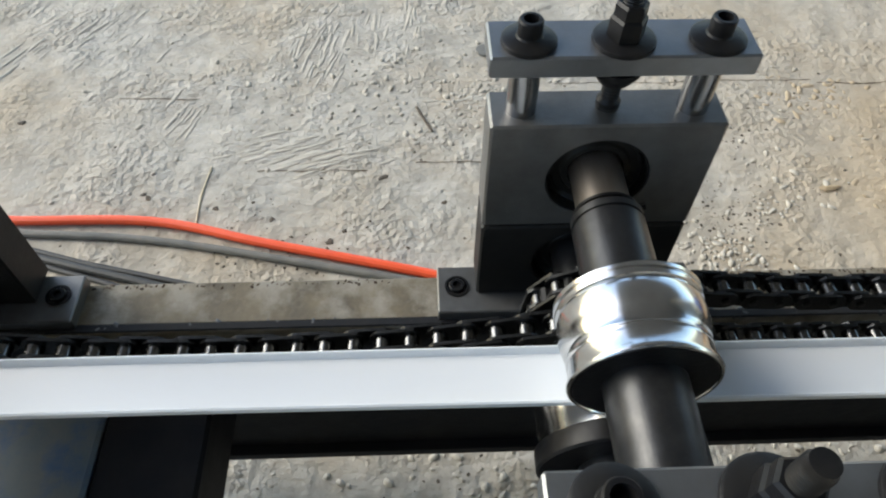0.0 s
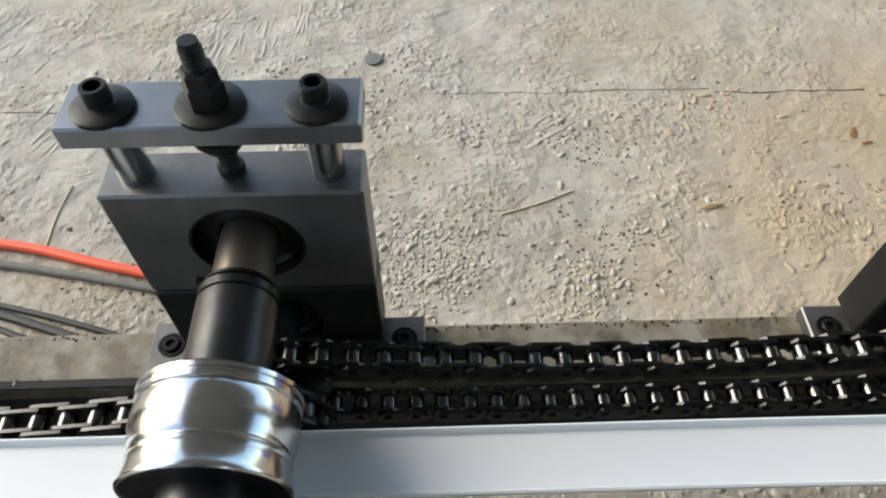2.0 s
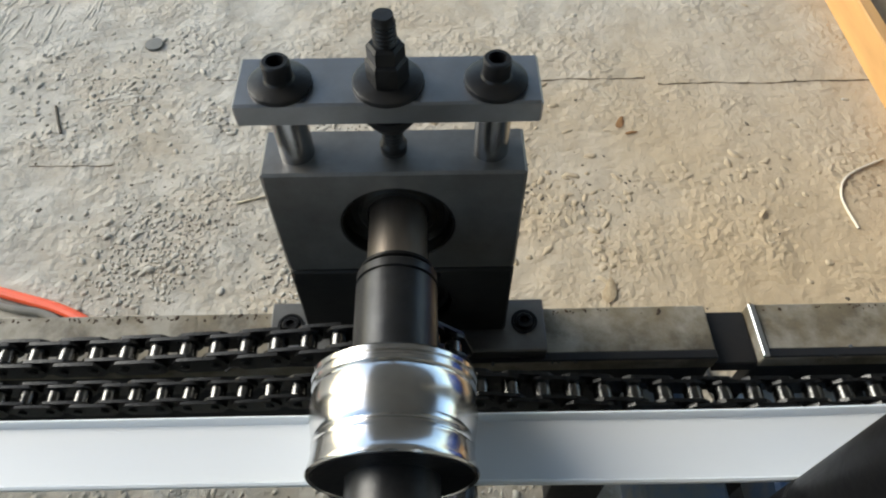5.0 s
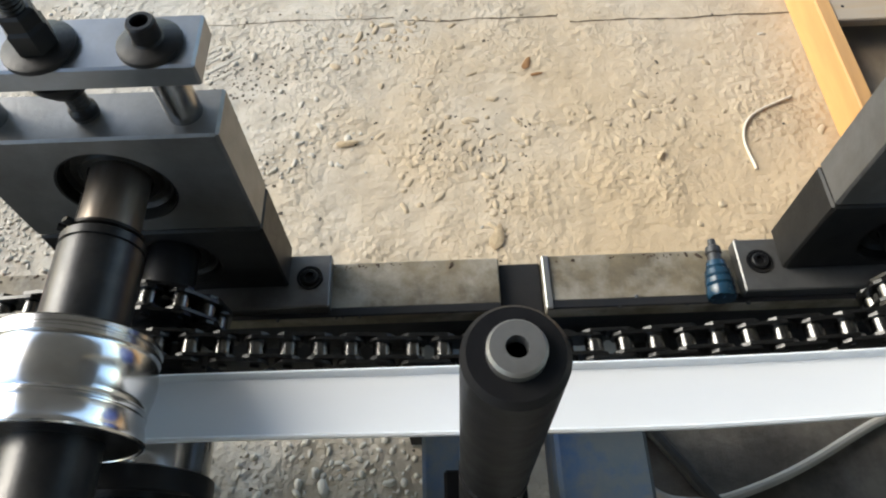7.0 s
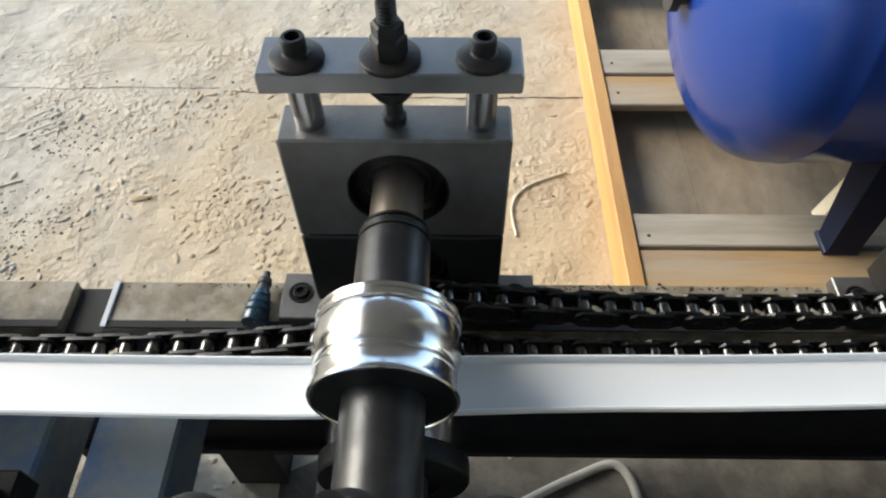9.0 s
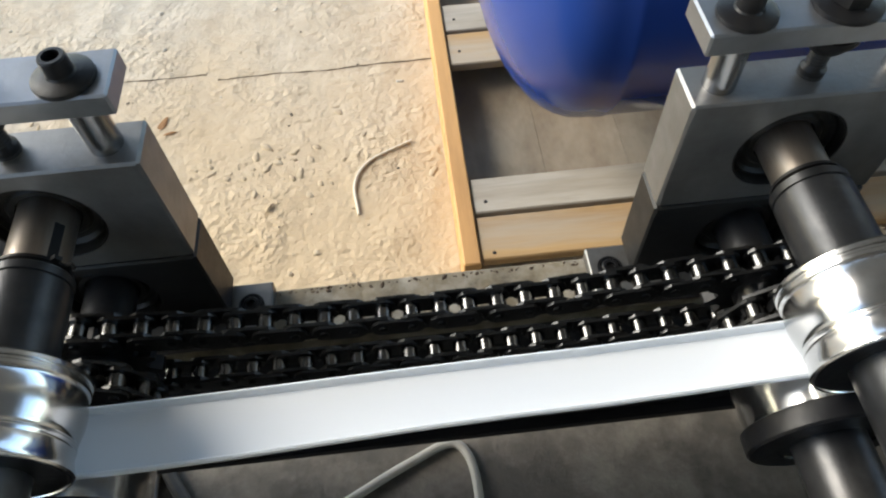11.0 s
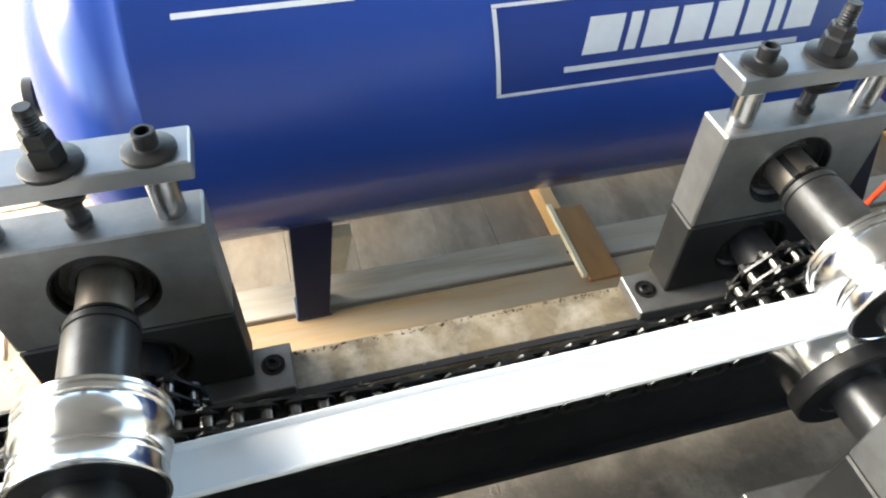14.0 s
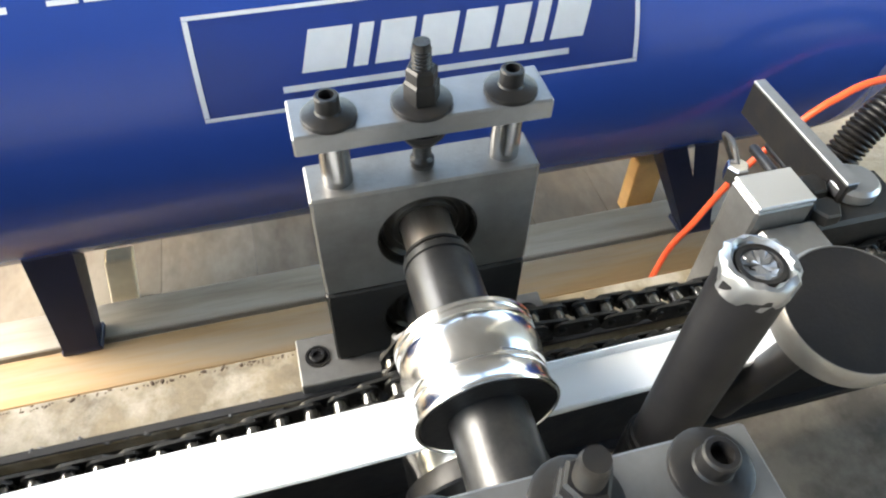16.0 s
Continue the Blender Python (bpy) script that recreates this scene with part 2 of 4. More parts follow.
    t.links.new(tc.outputs["Object"], pits.inputs[0])
    pit = t.nodes.new("ShaderNodeMapRange")
    pit.inputs[1].default_value, pit.inputs[2].default_value = 0.03, 0.10
    t.links.new(pits.outputs["Distance"], pit.inputs[0])
    pebble = maths("MULTIPLY", patch.outputs[0], maths("ADD", maths("MULTIPLY", rough_noise.outputs[0], 0.75), maths("MULTIPLY", v.outputs["Distance"], 0.35)))
    height = maths("ADD", pebble, maths("MULTIPLY", f.outputs[0], 0.22))
    # the dust softens the relief towards +x
    worn = t.nodes.new("ShaderNodeMapRange")
    worn.inputs[1].default_value, worn.inputs[2].default_value, worn.inputs[3].default_value, worn.inputs[4].default_value = 0.0, 0.9, 1.35, 0.7
    t.links.new(sx.outputs[0], worn.inputs[0])
    a_out = maths("MULTIPLY", worn.outputs[0], maths("ADD", height, maths("MULTIPLY", pit.outputs[0], 0.10)))
    old = next(n for n in t.nodes if n.bl_idname == "ShaderNodeBump")
    nb = t.nodes.new("ShaderNodeBump")
    nb.inputs["Distance"].default_value = 0.014
    t.links.new(a_out, nb.inputs["Height"])
    t.links.new(old.outputs[0], nb.inputs["Normal"])
    t.links.new(nb.outputs[0], b.inputs["Normal"])
    return m


M["floor"] = floor_material()

# ---- building blocks ----


def mesh_of(name, bm, mat, smooth=True):
    me = bpy.data.meshes.new(name)
    bm.normal_update()
    bm.to_mesh(me)
    bm.free()
    me.materials.append(M[mat])
    if smooth:
        me.polygons.foreach_set("use_smooth", [True] * len(me.polygons))
        me.set_sharp_from_angle(angle=radians(32))
    return me


def part(name, bm, mat, parent=None, label="", smooth=True):
    ob = new(name, mesh_of(name, bm, mat, smooth))
    ob.parent = parent
    return tagged(ob, label)


def thing(name, label, category, group="", kind="", at=(0, 0, 0)):
    ob = new(name)
    ob.empty_display_size = 0.02
    ob.location = at
    return tagged(ob, label, category, group, kind)


def box(bm, x0, x1, y0, y1, z0, z1, bevel=0.0):
    made = bmesh.ops.create_cube(bm, size=1.0, matrix=Matrix.LocRotScale(((x0 + x1) / 2, (y0 + y1) / 2, (z0 + z1) / 2), None, (x1 - x0, y1 - y0, z1 - z0)))
    if bevel:
        edges = list({e for v in made["verts"] for e in v.link_edges})
        bmesh.ops.bevel(bm, geom=edges, offset=bevel, segments=1, profile=0.5, affect="EDGES")
    return bm


def lathe(bm, profile, m=Matrix(), seg=40):
    """Turn rows of (radius, height) round m's z axis; a radius of 0 closes the end."""
    rings = []
    for r, h in profile:
        if r < 1e-6:
            rings.append([bm.verts.new(m @ Vector((0, 0, h)))])
        else:
            rings.append([bm.verts.new(m @ Vector((r * math.cos(a), r * math.sin(a), h))) for a in (2 * math.pi * i / seg for i in range(seg))])
    for a, b in zip(rings, rings[1:]):
        for i in range(seg):
            j = (i + 1) % seg
            if len(a) == 1 and len(b) == 1:
                continue
            if len(a) == 1:
                bm.faces.new((a[0], b[i], b[j]))
            elif len(b) == 1:
                bm.faces.new((a[j], a[i], b[0]))
            else:
                bm.faces.new((a[i], b[i], b[j], a[j]))
    bmesh.ops.recalc_face_normals(bm, faces=bm.faces)
    return bm


ALONG_Y = Matrix.Rotation(radians(-90), 4, "X")  # z to +y


def sweep(bm, pts, r, seg=10, sub=8):
    """A round hose through the points, smoothed."""
    p = [Vector(q) for q in pts]
    p = [p[0] * 2 - p[1]] + p + [p[-1] * 2 - p[-2]]
    line = []
    for i in range(1, len(p) - 2):
        for k in range(sub):
            t = k / sub
            a, b, c, d = p[i - 1], p[i], p[i + 1], p[i + 2]
            line.append(0.5 * ((2 * b) + (c - a) * t + (2 * a - 5 * b + 4 * c - d) * t * t + (3 * b - a - 3 * c + d) * t ** 3))
    line.append(p[-2])
    rings = []
    for i, q in enumerate(line):
        tan = (line[min(i + 1, len(line) - 1)] - line[max(i - 1, 0)]).normalized()
        u = tan.cross(Vector((0.13, 0.2, 0.97))).normalized()
        v = tan.cross(u)
        rings.append([bm.verts.new(q + r * (u * math.cos(a) + v * math.sin(a))) for a in (2 * math.pi * k / seg for k in range(seg))])
    for a, b in zip(rings, rings[1:]):
        for i in range(seg):
            bm.faces.new((a[i], a[(i + 1) % seg], b[(i + 1) % seg], b[i]))
    bm.faces.new(rings[0][::-1])
    bm.faces.new(rings[-1])
    bmesh.ops.recalc_face_normals(bm, faces=bm.faces)
    return bm


def bored_block(bm, x0, x1, z0, z1, y0, y1, cx, cz, r, c=0.0015, deep=0.014, n=48):
    """A block with chamfered front edges and a round recess in its front face (y0)."""
    def onrect(a, inset):
        dx, dz = math.cos(a), math.sin(a)
        k = min(((x1 - inset - cx) / dx if dx > 1e-9 else (x0 + inset - cx) / dx if dx < -1e-9 else 9),
                ((z1 - inset - cz) / dz if dz > 1e-9 else (z0 + inset - cz) / dz if dz < -1e-9 else 9))
        return cx + k * dx, cz + k * dz
    corners = [math.atan2(z - cz, x - cx) for x, z in ((x0, z0), (x1, z0), (x1, z1), (x0, z1))]
    angles = [2 * math.pi * i / n - math.pi for i in range(n)]
    for q in corners:
        angles[min(range(n), key=lambda i: abs(angles[i] - q))] = q
    rings = []
    for kind, y in (("o", y1), ("o", y0 + c), ("i", y0), ("c", y0), ("c", y0 + deep)):
        row = []
        for a in angles:
            x, z = onrect(a, 0 if kind == "o" else c) if kind != "c" else (cx + r * math.cos(a), cz + r * math.sin(a))
            row.append(bm.verts.new((x, y, z)))
        rings.append(row)
    for a, b in zip(rings, rings[1:]):
        for i in range(n):
            bm.faces.new((a[i], a[(i + 1) % n], b[(i + 1) % n], b[i]))
    bm.faces.new(rings[0])
    bm.faces.new(rings[-1])
    bmesh.ops.recalc_face_normals(bm, faces=bm.faces)
    outer = set(rings[0]) | set(rings[1])
    bmesh.ops.bevel(bm, geom=[e for e in bm.edges if e.verts[0] in outer and e.verts[1] in outer and e.calc_face_angle(0) > 1.2], offset=0.0016, segments=1, profile=0.5, affect="EDGES")
    return bm


def hexagon(bm, r, z0, z1, m=Matrix(), chamfer=0.0015):
    return lathe(bm, [(0, z0), (r, z0), (r, z1 - chamfer), (r - chamfer, z1), (0, z1)], m, 6)


def bm_new():
    return bmesh.new()


# ---- places along the machine ----
FLOOR = -0.364
STATIONS = [-0.4865, 0.0035, 0.504, 1.0185, 1.471, 1.981]
SHIFT = [0.0, 0.0, -0.002, -0.003, 0.004, 0.011]       # how far each shaft stands off the common line
NEAR = [-0.010, -0.010, -0.012, -0.016, -0.007, 0.009]
AXIS_UP, AXIS_LOW = 0.131, 0.042
MIRROR = -0.1055          # the strip's line, about which the near stands mirror the far ones
OMEGA = 1.386             # turn of the shafts, radians a second
PITCH_R = 0.0368

# ---- ground and shed ----
bm = bm_new()
bmesh.ops.create_grid(bm, x_segments=2, y_segments=2, size=300)
floor = part("floor", bm, "floor")
floor.location = (0, 0, FLOOR)
tagged(floor, "worn dusty grey and tan concrete workshop floor", "floor", kind="structure")
# roof out of view, read from roll reflections; its edges shape the light
bm = box(bm_new(), -2.2, 8.0, -5.2, 6.0, 4.2, 4.3)
tagged(part("ceiling", bm, "roof", smooth=False), "grey sheet roof over the open shed", "ceiling", kind="structure")
# unseen wall, added to keep light off the front faces
bm = box(bm_new(), -2.2, 8.0, -5.2, -5.0, FLOOR - 0.01, 4.2)
tagged(part("wall_south", bm, "wall", smooth=False), "plain wall added out of view behind the camera", "wall", kind="structure")

# unseen wall, added only to hold back light from the far side
bm = box(bm_new(), 3.6, 8.0, 1.15, 1.35, FLOOR - 0.01, 4.2)
tagged(part("wall_north", bm, "wall", smooth=False), "plain wall added out of view to block light", "wall", kind="structure")

# ---- bearing stands ----


def flange_nut(parent, x, y, z):
    nut = part("nut", lathe(bm_new(), [(0, 0), (0.0158, 0), (0.0160, 0.0008), (0.0158, 0.0026), (0.0145, 0.0034), (0.0078, 0.0044), (0.0070, 0.0054), (0.0070, 0.0140), (0.0062, 0.0150), (0.0044, 0.0150), (0.0040, 0.0085), (0, 0.0085)], seg=28), "oxide", parent, "black flanged socket nut")
    nut.location = (x, y, z)
    return nut


def bearing_stand(cx):
    s = thing("bearing_stand", "two-tier grey steel bearing stand bolted on the bed", "bearing stand", "roll stands along the bed", at=(cx, 0, 0))
    part("base_pad", box(bm_new(), -0.103, 0.103, -0.017, 0.027, -0.012, 0.0, 0.001), "block", s)
    for sx in (-1, 1):
        ring = part("bolt", lathe(bm_new(), [(0.0098, 0.0004), (0.0098, 0.0012), (0.0080, 0.0012), (0.0076, 0.0002), (0, 0.0002)], seg=24), "oxide", s, "black socket bolt in a counterbore")
        ring.location = (sx * 0.0875, 0.007, 0)
        head = part("bolt_head", lathe(bm_new(), [(0, 0), (0.0064, 0), (0.0064, 0.002), (0.0056, 0.0028), (0.0034, 0.0028), (0.0032, 0.0005), (0, 0.0005)], seg=18), "oxide", ring)
        head.location = (0, 0, 0.0006)
    part("lower_block", bored_block(bm_new(), -0.0725, 0.0725, 0.0, 0.0825, 0, 0.034, 0, AXIS_LOW, 0.034), "dark_steel", s, "blackened lower bearing block")
    part("upper_block", bored_block(bm_new(), -0.0725, 0.0725, 0.0845, 0.177, 0, 0.034, 0, AXIS_UP, 0.034), "block", s)
    for z in (AXIS_LOW, AXIS_UP):
        # added outer liner darkens the recess wall by colour
        b = part("bearing", lathe(bm_new(), [(0.0338, 0.0), (0.0338, 0.0130), (0.0326, 0.0130), (0.0322, 0.0060), (0.030, 0.0070), (0.028, 0.004), (0.024, 0.004), (0.022, 0.006), (0.0185, 0.006), (0.0185, 0.0)], Matrix.Rotation(radians(90), 4, "X"), 40), "bearing", s, "dark greased roller bearing with a black liner for the recess")
        b.location = (0, 0.0135, z)
    for sx in (-1, 1):
        p = part("spacer", lathe(bm_new(), [(0, 0), (0.0095, 0), (0.0095, 0.034), (0, 0.034)], seg=28), "pillar", s, "bright turned spacer pillar")
        p.location = (sx * 0.053, 0.0165, 0.177)
    part("bridge_plate", box(bm_new(), -0.0755, 0.0755, 0.002, 0.0375, 0.211, 0.225, 0.0012), "plate", s, "zinc grey bridge plate")
    for sx in (-1, 1):
        flange_nut(s, sx * 0.053, 0.0165, 0.225)
    st = part("adjusting_screw", lathe(bm_new(), [(0, 0.1775), (0.0045, 0.1775), (0.0075, 0.181), (0.0075, 0.184), (0.0058, 0.186)] + [(0.0058 - 0.0006 * (i % 2), 0.186 + 0.0011 * i) for i in range(1, 70)] + [(0.0048, 0.265), (0, 0.265)], seg=20), "oxide", s, "black threaded adjusting screw")
    st.location = (0, 0.0165, 0)
    n = part("lock_nut", lathe(bm_new(), [(0, 0), (0.0178, 0), (0.0180, 0.0008), (0.0178, 0.0026), (0.0165, 0.0034), (0.0, 0.0040)], seg=28), "oxide", s)
    n.location = (0, 0.0165, 0.225)
    n = part("lock_nut", hexagon(bm_new(), 0.0105, 0.0, 0.0125), "oxide", s)
    n.location = (0, 0.0165, 0.2292)
    n = part("lock_nut", hexagon(bm_new(), 0.0092, 0.0, 0.008), "oxide", s)
    n.location = (0, 0.0165, 0.2420)
    n = part("thrust_nut", lathe(bm_new(), [(0, 0), (0.0085, 0), (0.0100, 0.0012), (0.0148, 0.0085), (0.0152, 0.0100), (0.0152, 0.0128), (0, 0.0128)], seg=28), "oxide", s)
    n.location = (0, 0.0165, 0.1980)
    n = part("screw_tip", lathe(bm_new(), [(0, 0), (0.0062, 0), (0.0074, 0.0012), (0.0074, 0.0036), (0.0056, 0.0060), (0.0056, 0.0190), (0, 0.0190)], seg=28), "sleeve", s, "dark oily screw tip")
    n.location = (0, 0.0165, 0.1776)
    return s


stand = bearing_stand(STATIONS[0])
for x in STATIONS[1:]:
    copy_thing(stand, pose(x, 0, 0))
for x, d in zip(STATIONS, NEAR):
    copy_thing(stand, pose(x, 2 * MIRROR + d, 0, 0, 0, 180))

# ---- shafts with rolls and sprockets ----


def roll_profile(upper):
    if upper:
        p = [(0.0205, -0.0952), (0.036, -0.0952), (0.0405, -0.0956), (0.0416, -0.0968), (0.0416, -0.0990), (0.0402, -0.0996), (0.0402, -0.1008), (0.0412, -0.1016), (0.0412, -0.1036), (0.0398, -0.1044)]
        p += [(0.0392 + 0.0022 * math.sin(math.pi * (0.12 + 0.88 * k / 12)), -0.1044 - 0.0020 * k) for k in range(1, 13)]
        p += [(0.0384, -0.1294), (0.0384, -0.1302), (0.0392, -0.1312), (0.0392, -0.1330), (0.0387, -0.1338)]
        p += [(0.0387 + 0.0021 * (k / 6) ** 2, -0.1338 - 0.0018 * k) for k in range(1, 7)]
        p += [(0.0408, -0.1456), (0.0400, -0.1465), (0.0388, -0.1466), (0.0380, -0.1455), (0.0205, -0.1452)]
    else:
        p = [(0.0205, -0.0952), (0.036, -0.0952), (0.0410, -0.0965), (0.0440, -0.0985)]
        p += [(0.0440, -0.0985 - 0.0038 * k) for k in range(1, 10)]
        p += [(0.0436, -0.1375), (0.0436, -0.1440), (0.0205, -0.1442)]
    return p


def upper_shaft(cx, turn):
    s = thing("upper_roll_shaft", "black sleeved shaft carrying a polished forming roll", "roll shaft", "turning upper shafts", at=(cx, 0, AXIS_UP))
    part("journal", lathe(bm_new(), [(0, 0.03), (0.0172, 0.03), (0.0172, -0.0345), (0, -0.0345)], ALONG_Y), "journal", s, "worn brownish steel journal")
    part("journal", lathe(bm_new(), [(0, -0.206), (0.0172, -0.206), (0.0172, -0.241), (0, -0.241)], ALONG_Y), "journal", s)
    part("sleeve", lathe(bm_new(), [(0.012, -0.0345), (0.0218, -0.0345), (0.0225, -0.0352), (0.0225, -0.0400), (0.0212, -0.0404), (0.0212, -0.0420), (0.0225, -0.0424), (0.0225, -0.0945), (0.012, -0.0945)], ALONG_Y), "sleeve", s, "black oiled sleeve")
    part("sleeve", lathe(bm_new(), [(0.012, -0.1432), (0.0225, -0.1432), (0.0225, -0.2065), (0.012, -0.2065)], ALONG_Y), "sleeve", s)
    bm = lathe(bm_new(), [(0.0172, -0.0300), (0.0206, -0.0300), (0.0206, -0.0318), (0.0172, -0.0318)], ALONG_Y)
    for a in (turn, turn + 0.42):
        bmesh.ops.create_cube(bm, size=1.0, matrix=Matrix.Rotation(a, 4, "Y") @ Matrix.LocRotScale((0, -0.031, 0.0222), None, (0.0045, 0.0024, 0.0050)))
    part("circlip", bm, "oxide", s, "dark retaining ring with two ears")
    part("key", box(bm_new(), -0.003, 0.003, -0.028, -0.004, 0.0150, 0.0176, 0.0004), "oxide", s)
    part("forming_roll", lathe(bm_new(), roll_profile(True), ALONG_Y, 72), "chrome", s, "polished barrel-shaped steel forming roll")
    # steel face coloured black in place of the darkness it reflects
    part("end_face", lathe(bm_new(), [(0.0215, -0.1450), (0.0215, -0.1461), (0.0375, -0.1464), (0.0381, -0.1450)], ALONG_Y, 72), "oxide", s, "end face of the roll, black for the dark it mirrors")
    return s


def gear_disc(bm, y0, y1, teeth=12):
    ring = []
    for i in range(teeth):
        for f, r in ((0.0, 0.0315), (0.18, 0.0330), (0.36, 0.0400), (0.5, 0.0412), (0.64, 0.0400), (0.82, 0.0330)):
            a = 2 * math.pi * (i + f) / teeth
            ring.append((r * math.cos(a), r * math.sin(a)))
    a = [bm.verts.new((x, y0, z)) for x, z in ring]
    b = [bm.verts.new((x, y1, z)) for x, z in ring]
    n = len(ring)
    for i in range(n):
        bm.faces.new((a[i], a[(i + 1) % n], b[(i + 1) % n], b[i]))
    bm.faces.new(a)
    bm.faces.new(b)
    bmesh.ops.recalc_face_normals(bm, faces=bm.faces)
    return bm


CHAIN_Y = (-0.046, -0.077)


def lower_shaft(cx):
    s = thing("lower_roll_shaft", "oily shaft with twin sprockets and a lower forming roll", "roll shaft", "turning lower shafts", at=(cx, 0, AXIS_LOW))
    part("shaft", lathe(bm_new(), [(0, 0.03), (0.0172, 0.03), (0.0172, -0.033), (0.0220, -0.034), (0.0220, -0.205), (0.0172, -0.206), (0.0172, -0.241), (0, -0.241)], ALONG_Y), "sleeve", s)
    for y in CHAIN_Y:
        part("sprocket", gear_disc(bm_new(), y - 0.0052, y + 0.0052), "oxide", s, "black twelve-tooth sprocket")
    part("forming_roll", lathe(bm_new(), roll_profile(False), ALONG_Y, 72), "chrome", s, "polished lower forming roll")
    part("end_face", lathe(bm_new(), [(0.0215, -0.1444), (0.0450, -0.1444), (0.0474, -0.1456), (0.0476, -0.1470), (0.0476, -0.1575), (0.0462, -0.1590), (0.0300, -0.1594), (0.0295, -0.1580), (0.0215, -0.1580)], ALONG_Y, 72), "oxide", s, "black flange at the end of the roll")
    return s


uppers, lowers = [], []
first_up, first_low = upper_shaft(STATIONS[0], 0.0), lower_shaft(STATIONS[0])
for k, x in enumerate(STATIONS):
    uppers.append(first_up if k == 0 else copy_thing(first_up, pose(x, 0, AXIS_UP)))
    lowers.append(first_low if k == 0 else copy_thing(first_low, pose(x, 0, AXIS_LOW)))

# ---- the sheet strip being formed ----
strip = thing("metal_strip", "long white coated sheet strip running through the rolls", "metal strip")


CROOK = [(-2.4, -0.1180, 0.0365), (-0.3, -0.1185, 0.0365), (0.1, -0.1195, 0.0378), (0.38, -0.1215, 0.0395), (0.62, -0.1164, 0.0356), (0.85, -0.1114, 0.0345), (1.15, -0.1060, 0.0335), (1.5, -0.1035, 0.0325), (3.3, -0.1035, 0.0325)]


def crook(x):
    """The strip's middle line and width at x along it: it runs a little crooked and narrows as its edges curl."""
    for (xa, ya, wa), (xb, yb, wb) in zip(CROOK, CROOK[1:]):
        if x <= xb:
            f = (x - xa) / (xb - xa)
            f = f * f * (3 - 2 * f)
            return ya + (yb - ya) * f, wa + (wb - wa) * f


def extrude_section(section, side, x0=-2.4, x1=3.3, n=114):
    """A section of (outward from the edge, z) swept along the strip's edge; side 0 takes shares of the width."""
    bm = bm_new()
    rings = []
    for i in range(n + 1):
        x = x0 + (x1 - x0) * i / n
        mid, wide = crook(x)
        rings.append([bm.verts.new((x, mid + (side * (wide / 2 + d) if side else d * (wide / 2 - 0.0032)), z)) for d, z in section])
    k = len(section)
    for r, q in zip(rings, rings[1:]):
        for i in range(k):
            bm.faces.new((r[i], r[(i + 1) % k], q[(i + 1) % k], q[i]))
    bm.faces.new(rings[0])
    bm.faces.new(rings[-1])
    bmesh.ops.recalc_face_normals(bm, faces=bm.faces)
    return bm


LIP = [(-0.0034, 0.0884), (-0.0020, 0.0926), (-0.0012, 0.0934), (0.0, 0.0926), (-0.0006, 0.0872), (-0.0018, 0.0866), (-0.0034, 0.0866)]
for side in (1, -1):
    part("lip", extrude_section(LIP, side), "strip", strip, "rolled-up edge lip")
part("web", extrude_section([(-1, 0.0867), (1, 0.0867), (1, 0.0882), (-1, 0.0882)], 0), "strip", strip)

# ---- roller chains ----


def link_plate(bm, y, t, h, w=0.0098):
    L = 0.01905 / 2
    ring = []
    for sx in (1, -1):
        for k in range(7):
            a = radians(-105 + 35 * k) if sx > 0 else radians(75 + 35 * k)
            ring.append((sx * L + h * math.cos(a), h * math.sin(a)))
    a = [bm.verts.new((x, y - t / 2, z)) for x, z in ring]
    b = [bm.verts.new((x, y + t / 2, z)) for x, z in ring]
    n = len(ring)
    for i in range(n):
        bm.faces.new((a[i], a[(i + 1) % n], b[(i + 1) % n], b[i]))
    bm.faces.new(a)
    bm.faces.new(b)


def link_mesh(outer):
    bm = bm_new()
    y, t = (0.0088, 0.0022) if outer else (0.0062, 0.0022)
    for s in (-1, 1):
        link_plate(bm, s * y, t, 0.0084 if outer else 0.0088)
        m = Matrix.Translation((s * 0.01905 / 2, 0, 0)) @ ALONG_Y
        if outer:
            lathe(bm, [(0, -0.0116), (0.0032, -0.0110), (0.0032, 0.0110), (0, 0.0116)], m, 8)
        else:
            lathe(bm, [(0, -0.0050), (0.0059, -0.0050), (0.0059, 0.0050), (0, 0.0050)], m, 12)
    bmesh.ops.recalc_face_normals(bm, faces=bm.faces)
    for f in bm.faces:
        f.material_index = int(not outer and abs(f.calc_center_median().y) < 0.0049)
    return bm


OUTER, INNER = mesh_of("chain_link_outer", link_mesh(True), "chain"), mesh_of("chain_link_inner", link_mesh(False), "chain")
INNER.materials.append(M["roller"])


def chain_path(span, sag, s):
    """Place on the loop at length s: up strand to +x with a sag, round, back below."""
    R = PITCH_R
    total = 2 * span + 2 * math.pi * R
    s %= total
    if s < span:
        return s, R - sag * 4 * (s / span) * (1 - s / span)
    s -= span
    if s < math.pi * R:
        a = s / R
        return span + R * math.sin(a), R * math.cos(a)
    s -= math.pi * R
    if s < span:
        return span - s, -R - 0.010 * 4 * (s / span) * (1 - s / span)
    a = (s - span) / R
    return -R * math.sin(a), -R * math.cos(a)


def roller_chain(x0, x1, y, sag, phase):
    c = thing("roller_chain", "oily black roller chain running between two sprockets", "chain", "drive chains", at=(x0, y, AXIS_LOW))
    span = x1 - x0
    total = 2 * span + 2 * math.pi * PITCH_R
    n = 2 * round(total / 0.01905 / 2)
    step = total / n
    links = []
    for i in range(n):
        ob = new("chain_link", OUTER if i % 2 else INNER)
        ob.parent = c
        links.append((ob, i * step + phase))
    return c, span, sag, step, links


chains = []
